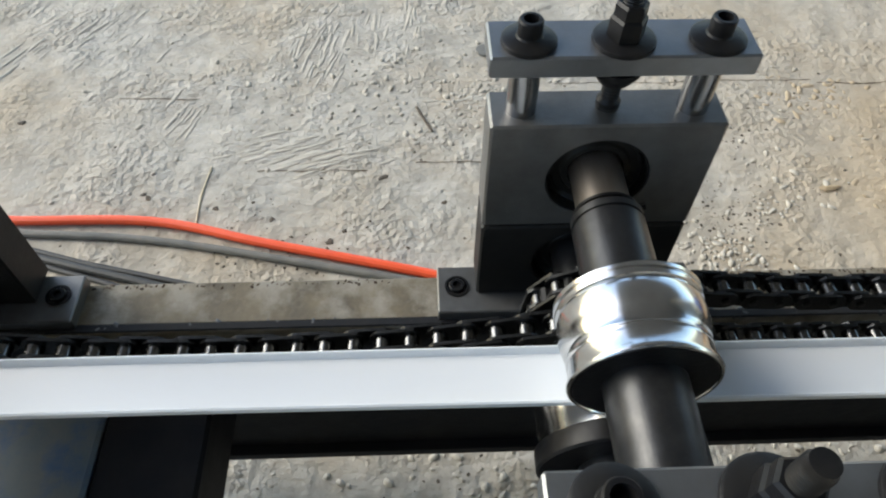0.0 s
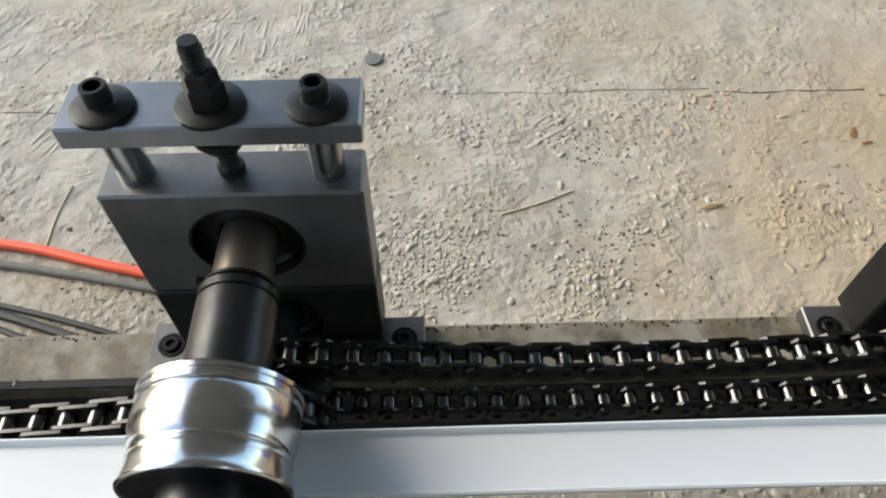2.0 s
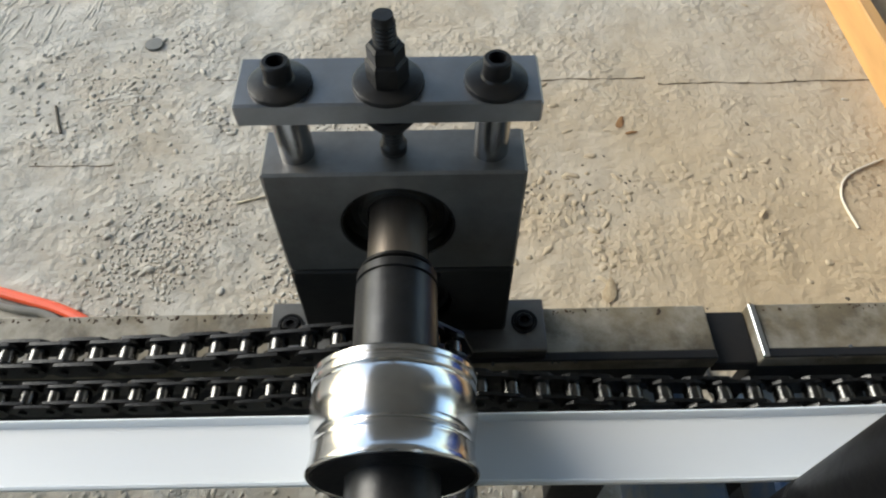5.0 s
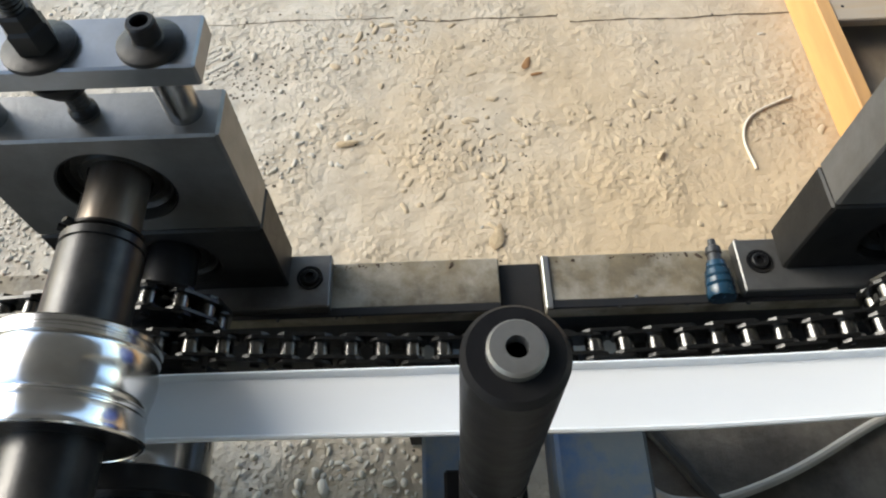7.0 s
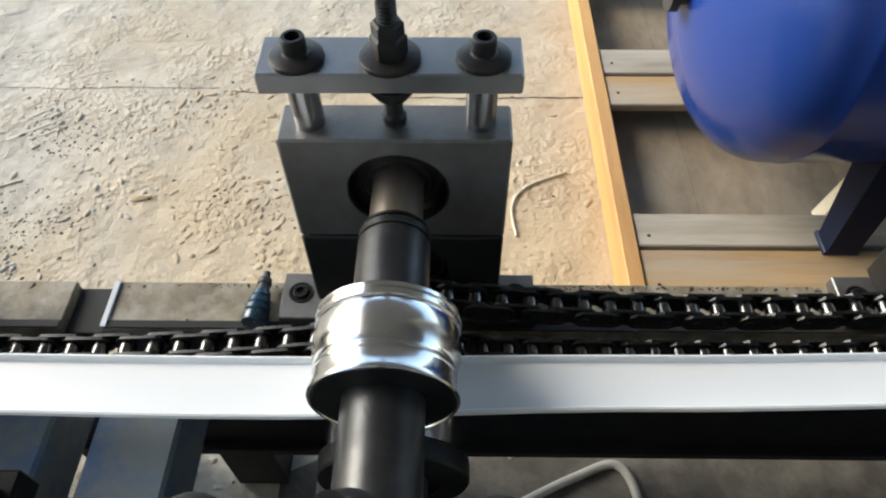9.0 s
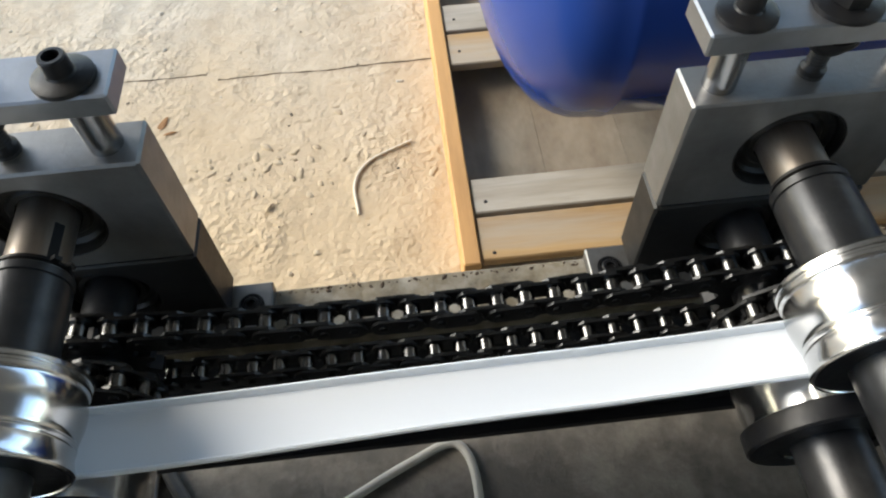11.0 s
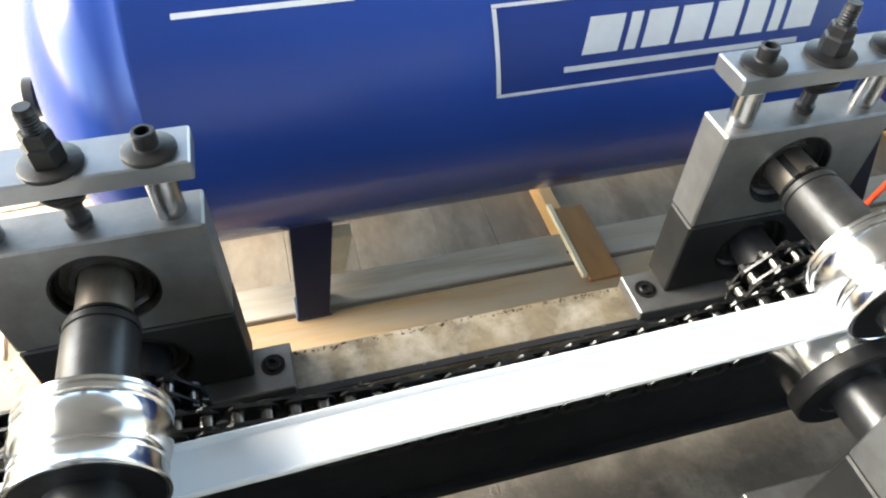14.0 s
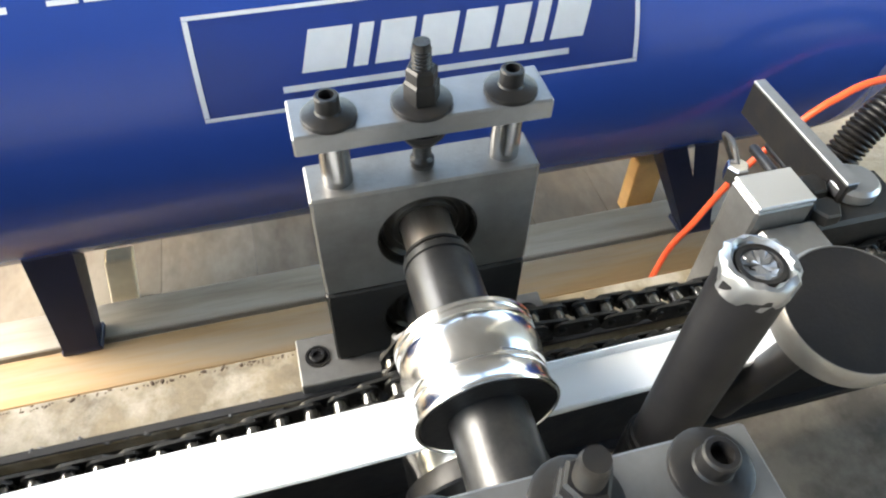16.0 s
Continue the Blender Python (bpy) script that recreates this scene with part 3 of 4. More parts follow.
ends_x = [-0.980] + STATIONS + [2.470]
for k in range(len(ends_x) - 1):
    chains.append(roller_chain(ends_x[k], ends_x[k + 1], CHAIN_Y[k % 2], 0.020 if k % 2 == 0 else 0.029, 0.007 * k))

# ---- machine beds ----


def machine_bed(x0, x1, mirror=False):
    b = thing("machine_bed", "rusty steel bed rail with a near-black web", "machine bed", "bed rails")

    def Y(v):
        return 2 * MIRROR - 0.018 - v if mirror else v

    def bar(name, xa, xb, ya, yb, za, zb, mat, label=""):
        ya, yb = sorted((Y(ya), Y(yb)))
        part(name, box(bm_new(), xa, xb, ya, yb, za, zb, 0.001), mat, b, label)
    bar("top_flange", x0, x1, -0.0215, 0.0255, -0.026, -0.0122, "bed", "rust-stained top flange")
    # grease strip, also black so that gaps between chain links look shaded
    bar("grease", x0, x1, -0.0210, -0.0135, -0.0122, -0.0108, "dark", "black grease along the flange edge, darkening the gaps in the chain")
    # near-black colour for everything below the top flange
    bar("web", x0, x1, -0.0195, -0.008, -0.250, -0.0262, "dark", "near-black web")
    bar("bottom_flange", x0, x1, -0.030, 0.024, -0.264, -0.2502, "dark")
    n = 2
    for i in range(n):
        x = x0 + 0.06 + (x1 - x0 - 0.12) * i / (n - 1)
        bar("leg", x - 0.03, x + 0.03, -0.028, 0.022, FLOOR, -0.2642, "dark")
    return b


for mirror in (False, True):
    machine_bed(-1.25, 0.7355, mirror)
    machine_bed(0.769, 3.05, mirror)
# added filler: the dark of the open joint put into a plate
bm = box(bm_new(), 0.7360, 0.7685, -0.021, 0.024, -0.034, -0.0205, 0.001)
tagged(part("joint_plate", bm, "dark"), "dark filler added in the bed joint for the shade of its gap", "joint plate")
bm = box(bm_new(), 0.769, 0.7740, -0.0205, 0.0245, -0.0122, -0.0095, 0.0006)
tagged(part("joint_shim", bm, "alu"), "thin bright shim at the bed joint", "shim")
for xa, xb in ((-0.47, -0.362), (0.672, 0.7345), (0.770, 0.838)):
    bm = box(bm_new(), xa, xb, 2 * MIRROR + 0.0225, -0.0225, -0.115, -0.052, 0.003)
    tagged(part("cross_beam", bm, "blue_beam"), "worn blue painted cross beam between the beds", "cross beam", "cross beams")

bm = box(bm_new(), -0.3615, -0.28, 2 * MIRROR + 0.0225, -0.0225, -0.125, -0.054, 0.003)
tagged(part("cross_beam", bm, "dark"), "black cross beam between the beds", "cross beam")

# ---- side roller posts ----


def side_post(x, y, top, worn=False):
    p = thing("side_roller_post", "black upright side roller post with a socket bolt on top", "roller post", at=(x, y, -0.052))
    h = top + 0.052
    part("foot_block", box(bm_new(), -0.028, 0.028, -0.026, 0.026, 0, 0.03, 0.002), "oxide", p)
    part("column", lathe(bm_new(), [(0, 0.03), (0.0185, 0.03), (0.0185, h * 0.48), (0.0172, h * 0.485), (0.0172, h * 0.50), (0.0180 if not worn else 0.0158, h * 0.505), (0.0180 if not worn else 0.0158, h - 0.006), (0.0160 if not worn else 0.0145, h - 0.003), (0, h - 0.003)], seg=36), "post_black", p)
    if worn:
        # burred bright metal where the top has been hammered
        rnd = random.Random(11)
        bm = lathe(bm_new(), [(0.0146, -0.010), (0.0156, -0.009), (0.0160, -0.005), (0.0160, 0.001), (0.0148, 0.0032), (0.0128, 0.0038), (0.0112, 0.0016), (0.0090, 0.0002), (0.0070, 0.0016), (0.0040, 0.0004), (0, 0.0010)], seg=30)
        for v in bm.verts:
            v.co += Vector((rnd.uniform(-1, 1), rnd.uniform(-1, 1), rnd.uniform(-1, 1))) * 0.0009
        b = part("worn_top", bm, "plate", p, "ragged bright worn metal top")
        # black ring puts the darkness of the hollow into colour
        part("grease_ring", lathe(bm_new(), [(0.0078, 0.0010), (0.0084, 0.0024), (0.0104, 0.0024), (0.0112, 0.0010)], seg=24), "oxide", b, "black ring for the dark hollow in the battered top")
        b.location = (0, 0, h - 0.003)
        return p
    b = part("cap_bolt", lathe(bm_new(), [(0, 0), (0.0098, 0), (0.0098, 0.0055), (0.0088, 0.0068), (0.0038, 0.0068), (0.0034, 0.0015), (0, 0.0015)], seg=24), "block", p, "grey socket cap bolt")
    b.location = (0, 0, h - 0.0045)
    return p


side_post(0.716, -0.159, 0.258)
side_post(2.079, -0.157, 0.260, True)


# ---- straightening head at the end of the bed ----
hd = thing("straightening_head", "grey block with a painted lit top, black guide roll and clamp bar", "straightening head", at=(2.24, 0, 0))
blk = part("block", box(bm_new(), -0.024, 0.024, -0.026, 0.010, -0.0121, 0.1172, 0.002), "block", hd, "grey steel block")
# the brightness of the up-facing top, put into a pale sheet
part("cap_plate", box(bm_new(), -0.0235, 0.0235, -0.0255, 0.0095, 0.1173, 0.1210, 0.001), "alu", blk, "pale sheet for the block's lit top")
part("front_step", box(bm_new(), -0.018, 0.030, -0.058, -0.0262, 0.020, 0.100, 0.003), "block", hd, "grey lower step of the block")
tilt = Matrix.Translation((-0.075, -0.150, 0.190)) @ Vector((-0.01, -0.03, 0.14)).to_track_quat("Z", "Y").to_matrix().to_4x4()
part("guide_roll", lathe(bm_new(), [(0, -0.020), (0.033, -0.020), (0.0365, -0.017), (0.0365, -0.002), (0.0345, 0.0), (0.0, 0.0)], tilt, 48), "oxide", hd, "black disc-shaped guide roll")
part("roll_rim", lathe(bm_new(), [(0.0366, -0.0165), (0.0371, -0.016), (0.0371, -0.003), (0.0352, 0.0004), (0.0346, 0.0004), (0.0346, -0.001)], tilt, 48), "block", hd, "worn bright rim")
part("spindle", lathe(bm_new(), [(0, -0.19), (0.010, -0.19), (0.010, -0.019), (0, -0.019)], tilt, 20), "oxide", hd)
# black bar and pale strip: unlit side and lit top by colour
bar = part("clamp_bar", box(bm_new(), 0.060, 0.070, -0.015, 0.118, 0.080, 0.114, 0.0012), "oxide", hd, "dark flat clamp bar")
part("top_edge", box(bm_new(), 0.0595, 0.0705, -0.0145, 0.1175, 0.1142, 0.1158, 0.0006), "plate", bar, "pale top strip for the bar's lit edge")
part("pivot_boss", lathe(bm_new(), [(0, 0), (0.017, 0), (0.019, 0.002), (0.019, 0.010), (0.016, 0.013), (0.006, 0.0135), (0, 0.0125)], Matrix.Translation((0.078, -0.004, 0.0960)), 28), "plate", hd, "rounded grey pivot boss")
part("bracket", box(bm_new(), 0.0262, 0.115, -0.034, 0.014, -0.0121, 0.0958, 0.003), "dark_steel", hd)
for x in (0.066, 0.082):
    part("guide_rod", lathe(bm_new(), [(0, 0), (0.0045, 0), (0.0045, 0.075), (0.0035, 0.077), (0, 0.077)], Matrix.Translation((x - 0.006, 0.010, 0.066)) @ ALONG_Y, 16), "sleeve", hd, "thin dark guide rod")
for dx, dy, dz in ((0.041, -0.023, 0.0958), (0.046, 0.002, 0.0958)):
    n = part("nut", hexagon(bm_new(), 0.0115, 0, 0.010), "dark_steel", hd)
    n.location = (dx, dy, dz)
n = part("union_nut", hexagon(bm_new(), 0.0090, 0, 0.014), "chrome", hd, "bright union nut")
n.location = (-0.012, 0.022, 0.105)


def ribbed_hose(pts, r, pitch):
    """A corrugated hose: rings of two radii along a smooth arc of points."""
    bm = bm_new()
    p = [Vector(q) for q in pts]
    n = int(sum((b - a).length for a, b in zip(p, p[1:])) / pitch)
    rings = []
    for i in range(4 * n + 1):
        u = (len(p) - 1) * i / (4 * n)
        k = min(int(u), len(p) - 2)
        f = u - k
        a, b, c, d = p[max(k - 1, 0)], p[k], p[k + 1], p[min(k + 2, len(p) - 1)]
        q = 0.5 * (2 * b + (c - a) * f + (2 * a - 5 * b + 4 * c - d) * f * f + (3 * b - a - 3 * c + d) * f ** 3)
        tan = ((c - a) * (1 - f) + (d - b) * f).normalized()
        v = tan.cross(Vector((0, 0.9, 0.4))).normalized()
        w = tan.cross(v)
        rr = r * (1.0, 0.96, 0.78, 0.96)[i % 4]
        rings.append([bm.verts.new(q + rr * (v * math.cos(e) + w * math.sin(e))) for e in (2 * math.pi * j / 16 for j in range(16))])
    for a, b in zip(rings, rings[1:]):
        for j in range(16):
            bm.faces.new((a[j], a[(j + 1) % 16], b[(j + 1) % 16], b[j]))
    bm.faces.new(rings[0])
    bm.faces.new(rings[-1])
    bmesh.ops.recalc_face_normals(bm, faces=bm.faces)
    return bm


c = part("ribbed_hose", ribbed_hose([(2.410, 0.09, -0.06), (2.425, 0.10, 0.005), (2.455, 0.11, 0.050), (2.510, 0.12, 0.075), (2.60, 0.12, 0.060), (2.72, 0.10, -0.06), (2.78, 0.08, -0.20), (2.82, 0.06, FLOOR + 0.018)], 0.018, 0.010), "oxide")
tagged(c, "thick black corrugated hose rising behind the head", "hose")
c = part("thin_wire", sweep(bm_new(), [(2.228, 0.022, 0.117), (2.232, 0.040, 0.124), (2.262, 0.085, 0.090), (2.305, 0.118, 0.035), (2.325, 0.12, 0.0), (2.344, 0.12, -0.063), (2.372, 0.12, -0.108), (2.39, 0.13, -0.25), (2.40, 0.14, FLOOR + 0.002)], 0.0020, 8), "dark_cable")
tagged(c, "thin black wire hanging beside the head", "wire")
c = part("orange_cable", sweep(bm_new(), [(2.30, 0.10, FLOOR + 0.006), (2.325, 0.17, FLOOR + 0.03), (2.357, 0.20, -0.240), (2.382, 0.20, -0.175), (2.412, 0.20, -0.105), (2.453, 0.20, -0.045), (2.500, 0.20, -0.002), (2.572, 0.20, 0.015), (2.75, 0.18, -0.01), (3.0, 0.16, -0.10)], 0.0042), "orange")
tagged(c, "bright orange cable hanging beside the tank", "cable")
c = part("black_cable", sweep(bm_new(), [(2.47, 0.235, -0.16), (2.49, 0.22, -0.23), (2.54, 0.20, -0.28), (2.60, 0.16, -0.29), (2.66, 0.10, -0.33)], 0.0065), "black")
tagged(c, "black cable drooping past the pallet edge", "cable")

# ---- pallet ----
pallet = thing("wooden_pallet", "weathered orange-brown wooden pallet on the concrete floor", "pallet", at=(0, 0, FLOOR))
for ya, yb, mat in ((0.215, 0.285, "wood"), (0.292, 0.352, "wood_grey"), (0.59, 0.665, "wood"), (0.672, 0.74, "wood_grey"), (0.95, 1.02, "wood")):
    part("board", box(bm_new(), 1.318, 2.745, ya, yb, 0.046, 0.062, 0.002), mat, pallet, "weathered grey board" if mat == "wood_grey" else "")

for x in (1.304, 2.012, 2.757):
    part("bearer", box(bm_new(), x - 0.012, x + 0.012, 0.208, 1.03, 0.0, 0.066 if x != 2.012 else 0.0455, 0.002), "wood_y", pallet)
for xa in (1.335, 1.99, 2.68):
    for ya in (0.225, 0.31, 0.62, 0.70, 0.965):
        part("nail", lathe(bm_new(), [(0, 0), (0.0028, 0), (0.0024, 0.0008), (0, 0.0008)], Matrix.Translation((xa, ya, 0.062)), 8), "dark", pallet)
# grimy lower deck boards, seen in the gap under the tank
EDGES = (1.3200, 1.4395, 1.5670, 1.6770, 1.8160, 1.9075, 2.0185, 2.1475, 2.2570, 2.3835, 2.4905, 2.6100, 2.7400)
for xa, xb in zip(EDGES, EDGES[1:]):
    part("deck_board", box(bm_new(), xa, xb - 0.0006, 0.30, 1.02, 0.0015, 0.0134, 0.0003), "wood_deck", pallet, "grimy brown lower deck board")
part("loose_batten", box(bm_new(), 1.990, 1.998, 0.255, 0.41, 0.0622, 0.071, 0.001), "straw", pallet, "pale thin batten")
part("cross_board", box(bm_new(), 1.9985, 2.048, 0.245, 0.40, 0.0622, 0.069, 0.0015), "rust_wood", pallet, "dark orange-brown board")

bm = box(bm_new(), 1.610, 1.646, 0.372, 0.398, FLOOR + 0.0136, FLOOR + 0.118, 0.002)
for v in bm.verts:
    v.co.x += 0.22 * (v.co.z - FLOOR - 0.0136)
wb = part("wood_block", bm, "straw")
tagged(wb, "pale short wooden block standing under the tank", "wood block", "wood blocks under the tank")
wb = part("wood_block", box(bm_new(), 2.405, 2.452, 0.376, 0.404, FLOOR + 0.0142, FLOOR + 0.125, 0.002), "wood_y")
tagged(wb, "pale short wooden block standing under the tank", "wood block", "wood blocks under the tank")
dc = part("bottle_cap", lathe(bm_new(), [(0, 0), (0.016, 0), (0.017, 0.002), (0.016, 0.005), (0, 0.0055)], Matrix.Translation((0.016, 0.801, FLOOR)), 24), "grey_cable")
tagged(dc, "small grey round cap lying on the floor", "cap")

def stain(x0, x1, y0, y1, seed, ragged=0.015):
    """A thin dark patch with a ragged rim."""
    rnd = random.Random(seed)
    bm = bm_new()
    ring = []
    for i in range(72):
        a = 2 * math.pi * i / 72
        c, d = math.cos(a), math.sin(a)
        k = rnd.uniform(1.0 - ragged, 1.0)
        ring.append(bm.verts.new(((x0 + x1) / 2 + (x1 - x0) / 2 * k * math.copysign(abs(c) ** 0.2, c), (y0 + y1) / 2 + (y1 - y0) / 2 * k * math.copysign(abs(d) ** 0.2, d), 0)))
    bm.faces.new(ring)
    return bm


# grimy floor sheet, its dark colour also standing for shade under the tank
gs = part("grimy_patch", stain(1.322, 2.74, 0.29, 0.64, 4), "grime_shade", smooth=False)
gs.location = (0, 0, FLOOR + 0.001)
tagged(gs, "grimy concrete under the tank, with the shade there painted in", "floor stain", kind="structure")
# ---- compressor tank ----
TX0, TX1, TR, TY, TZ = 1.335, 2.745, 0.220, 0.474, -0.007
ALONG_X = Matrix.Rotation(radians(90), 4, "Y")
tank = thing("compressor_tank", "glossy blue steel air tank lying on the pallet", "air tank", at=(0, TY, TZ))
p = []
for k in range(0, 13):
    a = radians(90 * k / 12)
    p.append((TR * math.sin(a), TX0 + 0.115 * (1 - math.cos(a))))
p += [(TR, TX0 + 0.13), (TR + 0.0012, TX0 + 0.132), (TR + 0.0012, TX0 + 0.138), (TR, TX0 + 0.14), (TR, TX1 - 0.14), (TR + 0.0012, TX1 - 0.138), (TR + 0.0012, TX1 - 0.132), (TR, TX1 - 0.13)]
p += [(TR * math.sin(radians(90 * k / 12)), TX1 - 0.115 * (1 - math.cos(radians(90 * k / 12)))) for k in range(12, -1, -1)]
part("shell", lathe(bm_new(), p, ALONG_X, 96), "tank", tank)


def curved_panel(x0, x1, a0, a1, lift, slant=0.0, nx=2, na=8):
    """A thin panel on the tank's skin between two angles above its front, in degrees."""
    bm = bm_new()
    rows = []
    for i in range(na + 1):
        a = radians(a0 + (a1 - a0) * i / na)
        d = slant * i / na
        rows.append([bm.verts.new((x0 + d + (x1 - x0) * j / nx, -(TR + lift) * math.cos(a), (TR + lift) * math.sin(a))) for j in range(nx + 1)])
    for r, s in zip(rows, rows[1:]):
        for j in range(nx):
            bm.faces.new((r[j], r[j + 1], s[j + 1], s[j]))
    made = bmesh.ops.solidify(bm, geom=list(bm.faces), thickness=0.0006)
    return bm


for xb, hb, xt, ht, slot in ((1.594, 0.0215, 1.613, 0.028, False), (2.466, 0.0225, 2.412, 0.045, True)):
    for front in (-1, 1):
        # a tapered folded strap from the skin down to the pallet, one pair with a slot at the top
        yb, yt = front * 0.198, front * 0.172
        zb, zt = -0.295 - TZ, -0.118 - TZ
        zs, ys, xs = zt + (zb - zt) * 0.42, yt + (yb - yt) * 0.42, xt + (xb - xt) * 0.42
        bm = bm_new()
        if slot:
            mid = bm.verts.new((xs, ys, zs))
            low = bm.verts.new((xb, yb, zb))
            left = [bm.verts.new(v) for v in ((xb - hb, yb, zb), (xt - ht, yt, zt), (xt - 0.008, yt, zt))]
            right = [bm.verts.new(v) for v in ((xb + hb, yb, zb), (xt + ht, yt, zt), (xt + 0.008, yt, zt))]
            made = [bm.faces.new((left[0], low, mid, left[2], left[1])), bm.faces.new((low, right[0], right[1], right[2], mid))]
        else:
            made = [bm.faces.new([bm.verts.new(v) for v in ((xb - hb, yb, zb), (xb + hb, yb, zb), (xt + ht, yt, zt), (xt - ht, yt, zt))])]
        bmesh.ops.solidify(bm, geom=made, thickness=0.004 * front)
        bmesh.ops.recalc_face_normals(bm, faces=bm.faces)
        foot = part("foot", bm, "foot", tank, "dark blue folded steel foot", smooth=False)
        for s in (-1, 1):
            bm = bm_new()
            vs = [bm.verts.new(v) for v in ((xb + s * hb, yb, zb), (xb + s * hb, yb - front * 0.035, zb), (xt + s * ht, yt - front * 0.06, zt), (xt + s * ht, yt, zt))]
            bmesh.ops.solidify(bm, geom=[bm.faces.new(vs)], thickness=0.004)
            bmesh.ops.recalc_face_normals(bm, faces=bm.faces)
            part("gusset", bm, "foot", foot, smooth=False)
        part("foot_plate", box(bm_new(), xb - hb - 0.003, xb + hb + 0.003, min(yb, yb - front * 0.04), max(yb, yb - front * 0.04), -0.3018 - TZ, zb + 0.001, 0.001), "foot", foot)
part("drain_plug", lathe(bm_new(), [(0, 0), (0.016, 0), (0.016, 0.012), (0.024, 0.013), (0.024, 0.024), (0, 0.024)], Matrix.Translation((TX0 + 0.004, -0.02, 0.0)) @ Matrix.Rotation(radians(-90), 4, "Y"), 20), "black", tank, "black end plug")

# sticker: plain blue field, white outline, slanted blank bars where the writing stands
st = part("sticker", curved_panel(1.834, 2.268, 14.5, 37.5, 0.0006), "sticker", tank, "blue sticker with white outline and slanted bars")
for xa, xb, aa, ab in ((1.828, 1.833, 14.5, 37.5), (2.268, 2.273, 14.5, 37.5), (1.828, 2.273, 13.4, 14.4), (1.828, 2.273, 37.6, 38.6), (1.905, 2.195, 18.2, 19.8)):
    part("line", curved_panel(xa, xb, aa, ab, 0.0012, nx=8, na=4), "white", st)
x = 1.925
for w in (0.042, 0.014, 0.034, 0.036, 0.032, 0.028, 0.014, 0.036):
    part("bar", curved_panel(x, x + w, 22.5, 32.5, 0.0012, slant=0.012), "white", st)
    x += w + 0.007
part("label_strip", curved_panel(1.515, 1.690, 43.5, 45.0, 0.0008, nx=8, na=3), "white", tank, "pale thin label strip")
for xa, xb in ((1.722, 1.748), (1.752, 1.790), (1.794, 1.822)):
    part("text_bar", curved_panel(xa, xb, 44.2, 45.4, 0.0008), "white", tank, "small pale bar of lettering")

# ---- loose cables, fitting, wire ----
cable = part("orange_cable", sweep(bm_new(), [(-1.25, 0.47, FLOOR + 0.008), (-0.95, 0.41, FLOOR + 0.008), (-0.749, 0.391, FLOOR + 0.008), (-0.523, 0.383, FLOOR + 0.008), (-0.345, 0.336, FLOOR + 0.008), (-0.137, 0.283, FLOOR + 0.008), (-0.047, 0.257, FLOOR + 0.008), (0.026, 0.232, FLOOR + 0.008), (0.085, 0.195, FLOOR + 0.008), (0.16, 0.12, FLOOR + 0.008)], 0.0075), "orange")
tagged(cable, "bright orange rubber cable lying on the floor", "cable")
cable = part("grey_cable", sweep(bm_new(), [(-1.2, 0.39, FLOOR + 0.006), (-0.705, 0.365, FLOOR + 0.006), (-0.50, 0.345, FLOOR + 0.006), (-0.245, 0.290, FLOOR + 0.006), (-0.121, 0.261, FLOOR + 0.006), (-0.052, 0.241, FLOOR + 0.006), (0.011, 0.224, FLOOR + 0.006), (0.10, 0.15, FLOOR + 0.006)], 0.006), "grey_cable")
tagged(cable, "dusty grey cable beside the orange cable", "cable")
for k, r in ((0, 0.0045), (1, 0.0065), (2, 0.0045)):
    c = part("thin_cable", sweep(bm_new(), [(-1.0 + 0.04 * k, 0.41, FLOOR + r), (-0.70 + 0.035 * k, 0.316, FLOOR + r), (-0.609 + 0.042 * k, 0.287, FLOOR + r), (-0.515 + 0.055 * k, 0.254, FLOOR + r), (-0.38 + 0.07 * k, 0.20, FLOOR + r)], r), "dark_cable")
    tagged(c, "thin black cable on the floor", "cable", "thin cables")
w = part("wire_scrap", sweep(bm_new(), [(1.242, 0.491, FLOOR + 0.003), (1.174, 0.457, FLOOR + 0.0025), (1.149, 0.414, FLOOR + 0.003), (1.153, 0.355, FLOOR + 0.0025)], 0.0020, 8), "wire")
tagged(w, "pale bent scrap of wire on the floor", "wire scrap")
h = part("floor_hose", sweep(bm_new(), [(0.905, 0.09, FLOOR + 0.006), (0.900, -0.05, FLOOR + 0.006), (0.925, -0.095, FLOOR + 0.006), (0.979, -0.104, FLOOR + 0.006), (1.04, -0.09, FLOOR + 0.006), (1.103, -0.066, FLOOR + 0.006), (1.2, -0.02, FLOOR + 0.006), (1.258, -0.004, FLOOR + 0.006), (1.276, -0.064, FLOOR + 0.006), (1.26, -0.2, FLOOR + 0.006)], 0.0055), "rope")
tagged(h, "pale thin hose curling under the machine", "hose")
h = part("black_hose", sweep(bm_new(), [(0.86, 0.14, FLOOR + 0.008), (0.905, 0.02, FLOOR + 0.008), (0.955, -0.06, FLOOR + 0.008), (1.02, -0.15, FLOOR + 0.008), (1.10, -0.24, FLOOR + 0.008)], 0.008), "dark_cable")
tagged(h, "black hose lying on the oily floor", "hose")
# oil on the floor; its dark tone also carries the machine's shade
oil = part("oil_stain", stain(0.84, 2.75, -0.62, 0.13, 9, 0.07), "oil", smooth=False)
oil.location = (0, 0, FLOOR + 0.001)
tagged(oil, "dark oil stain on the concrete, with the machine's shade painted in", "floor stain", kind="structure")
# ribbed teal fitting lying across the bed
b = thing("small_bottle", "small teal ribbed plastic fitting with a black nozzle on the bed", "bottle", at=(0.897, -0.022, -0.0015))
b.rotation_euler = (radians(-90), 0, radians(-3))
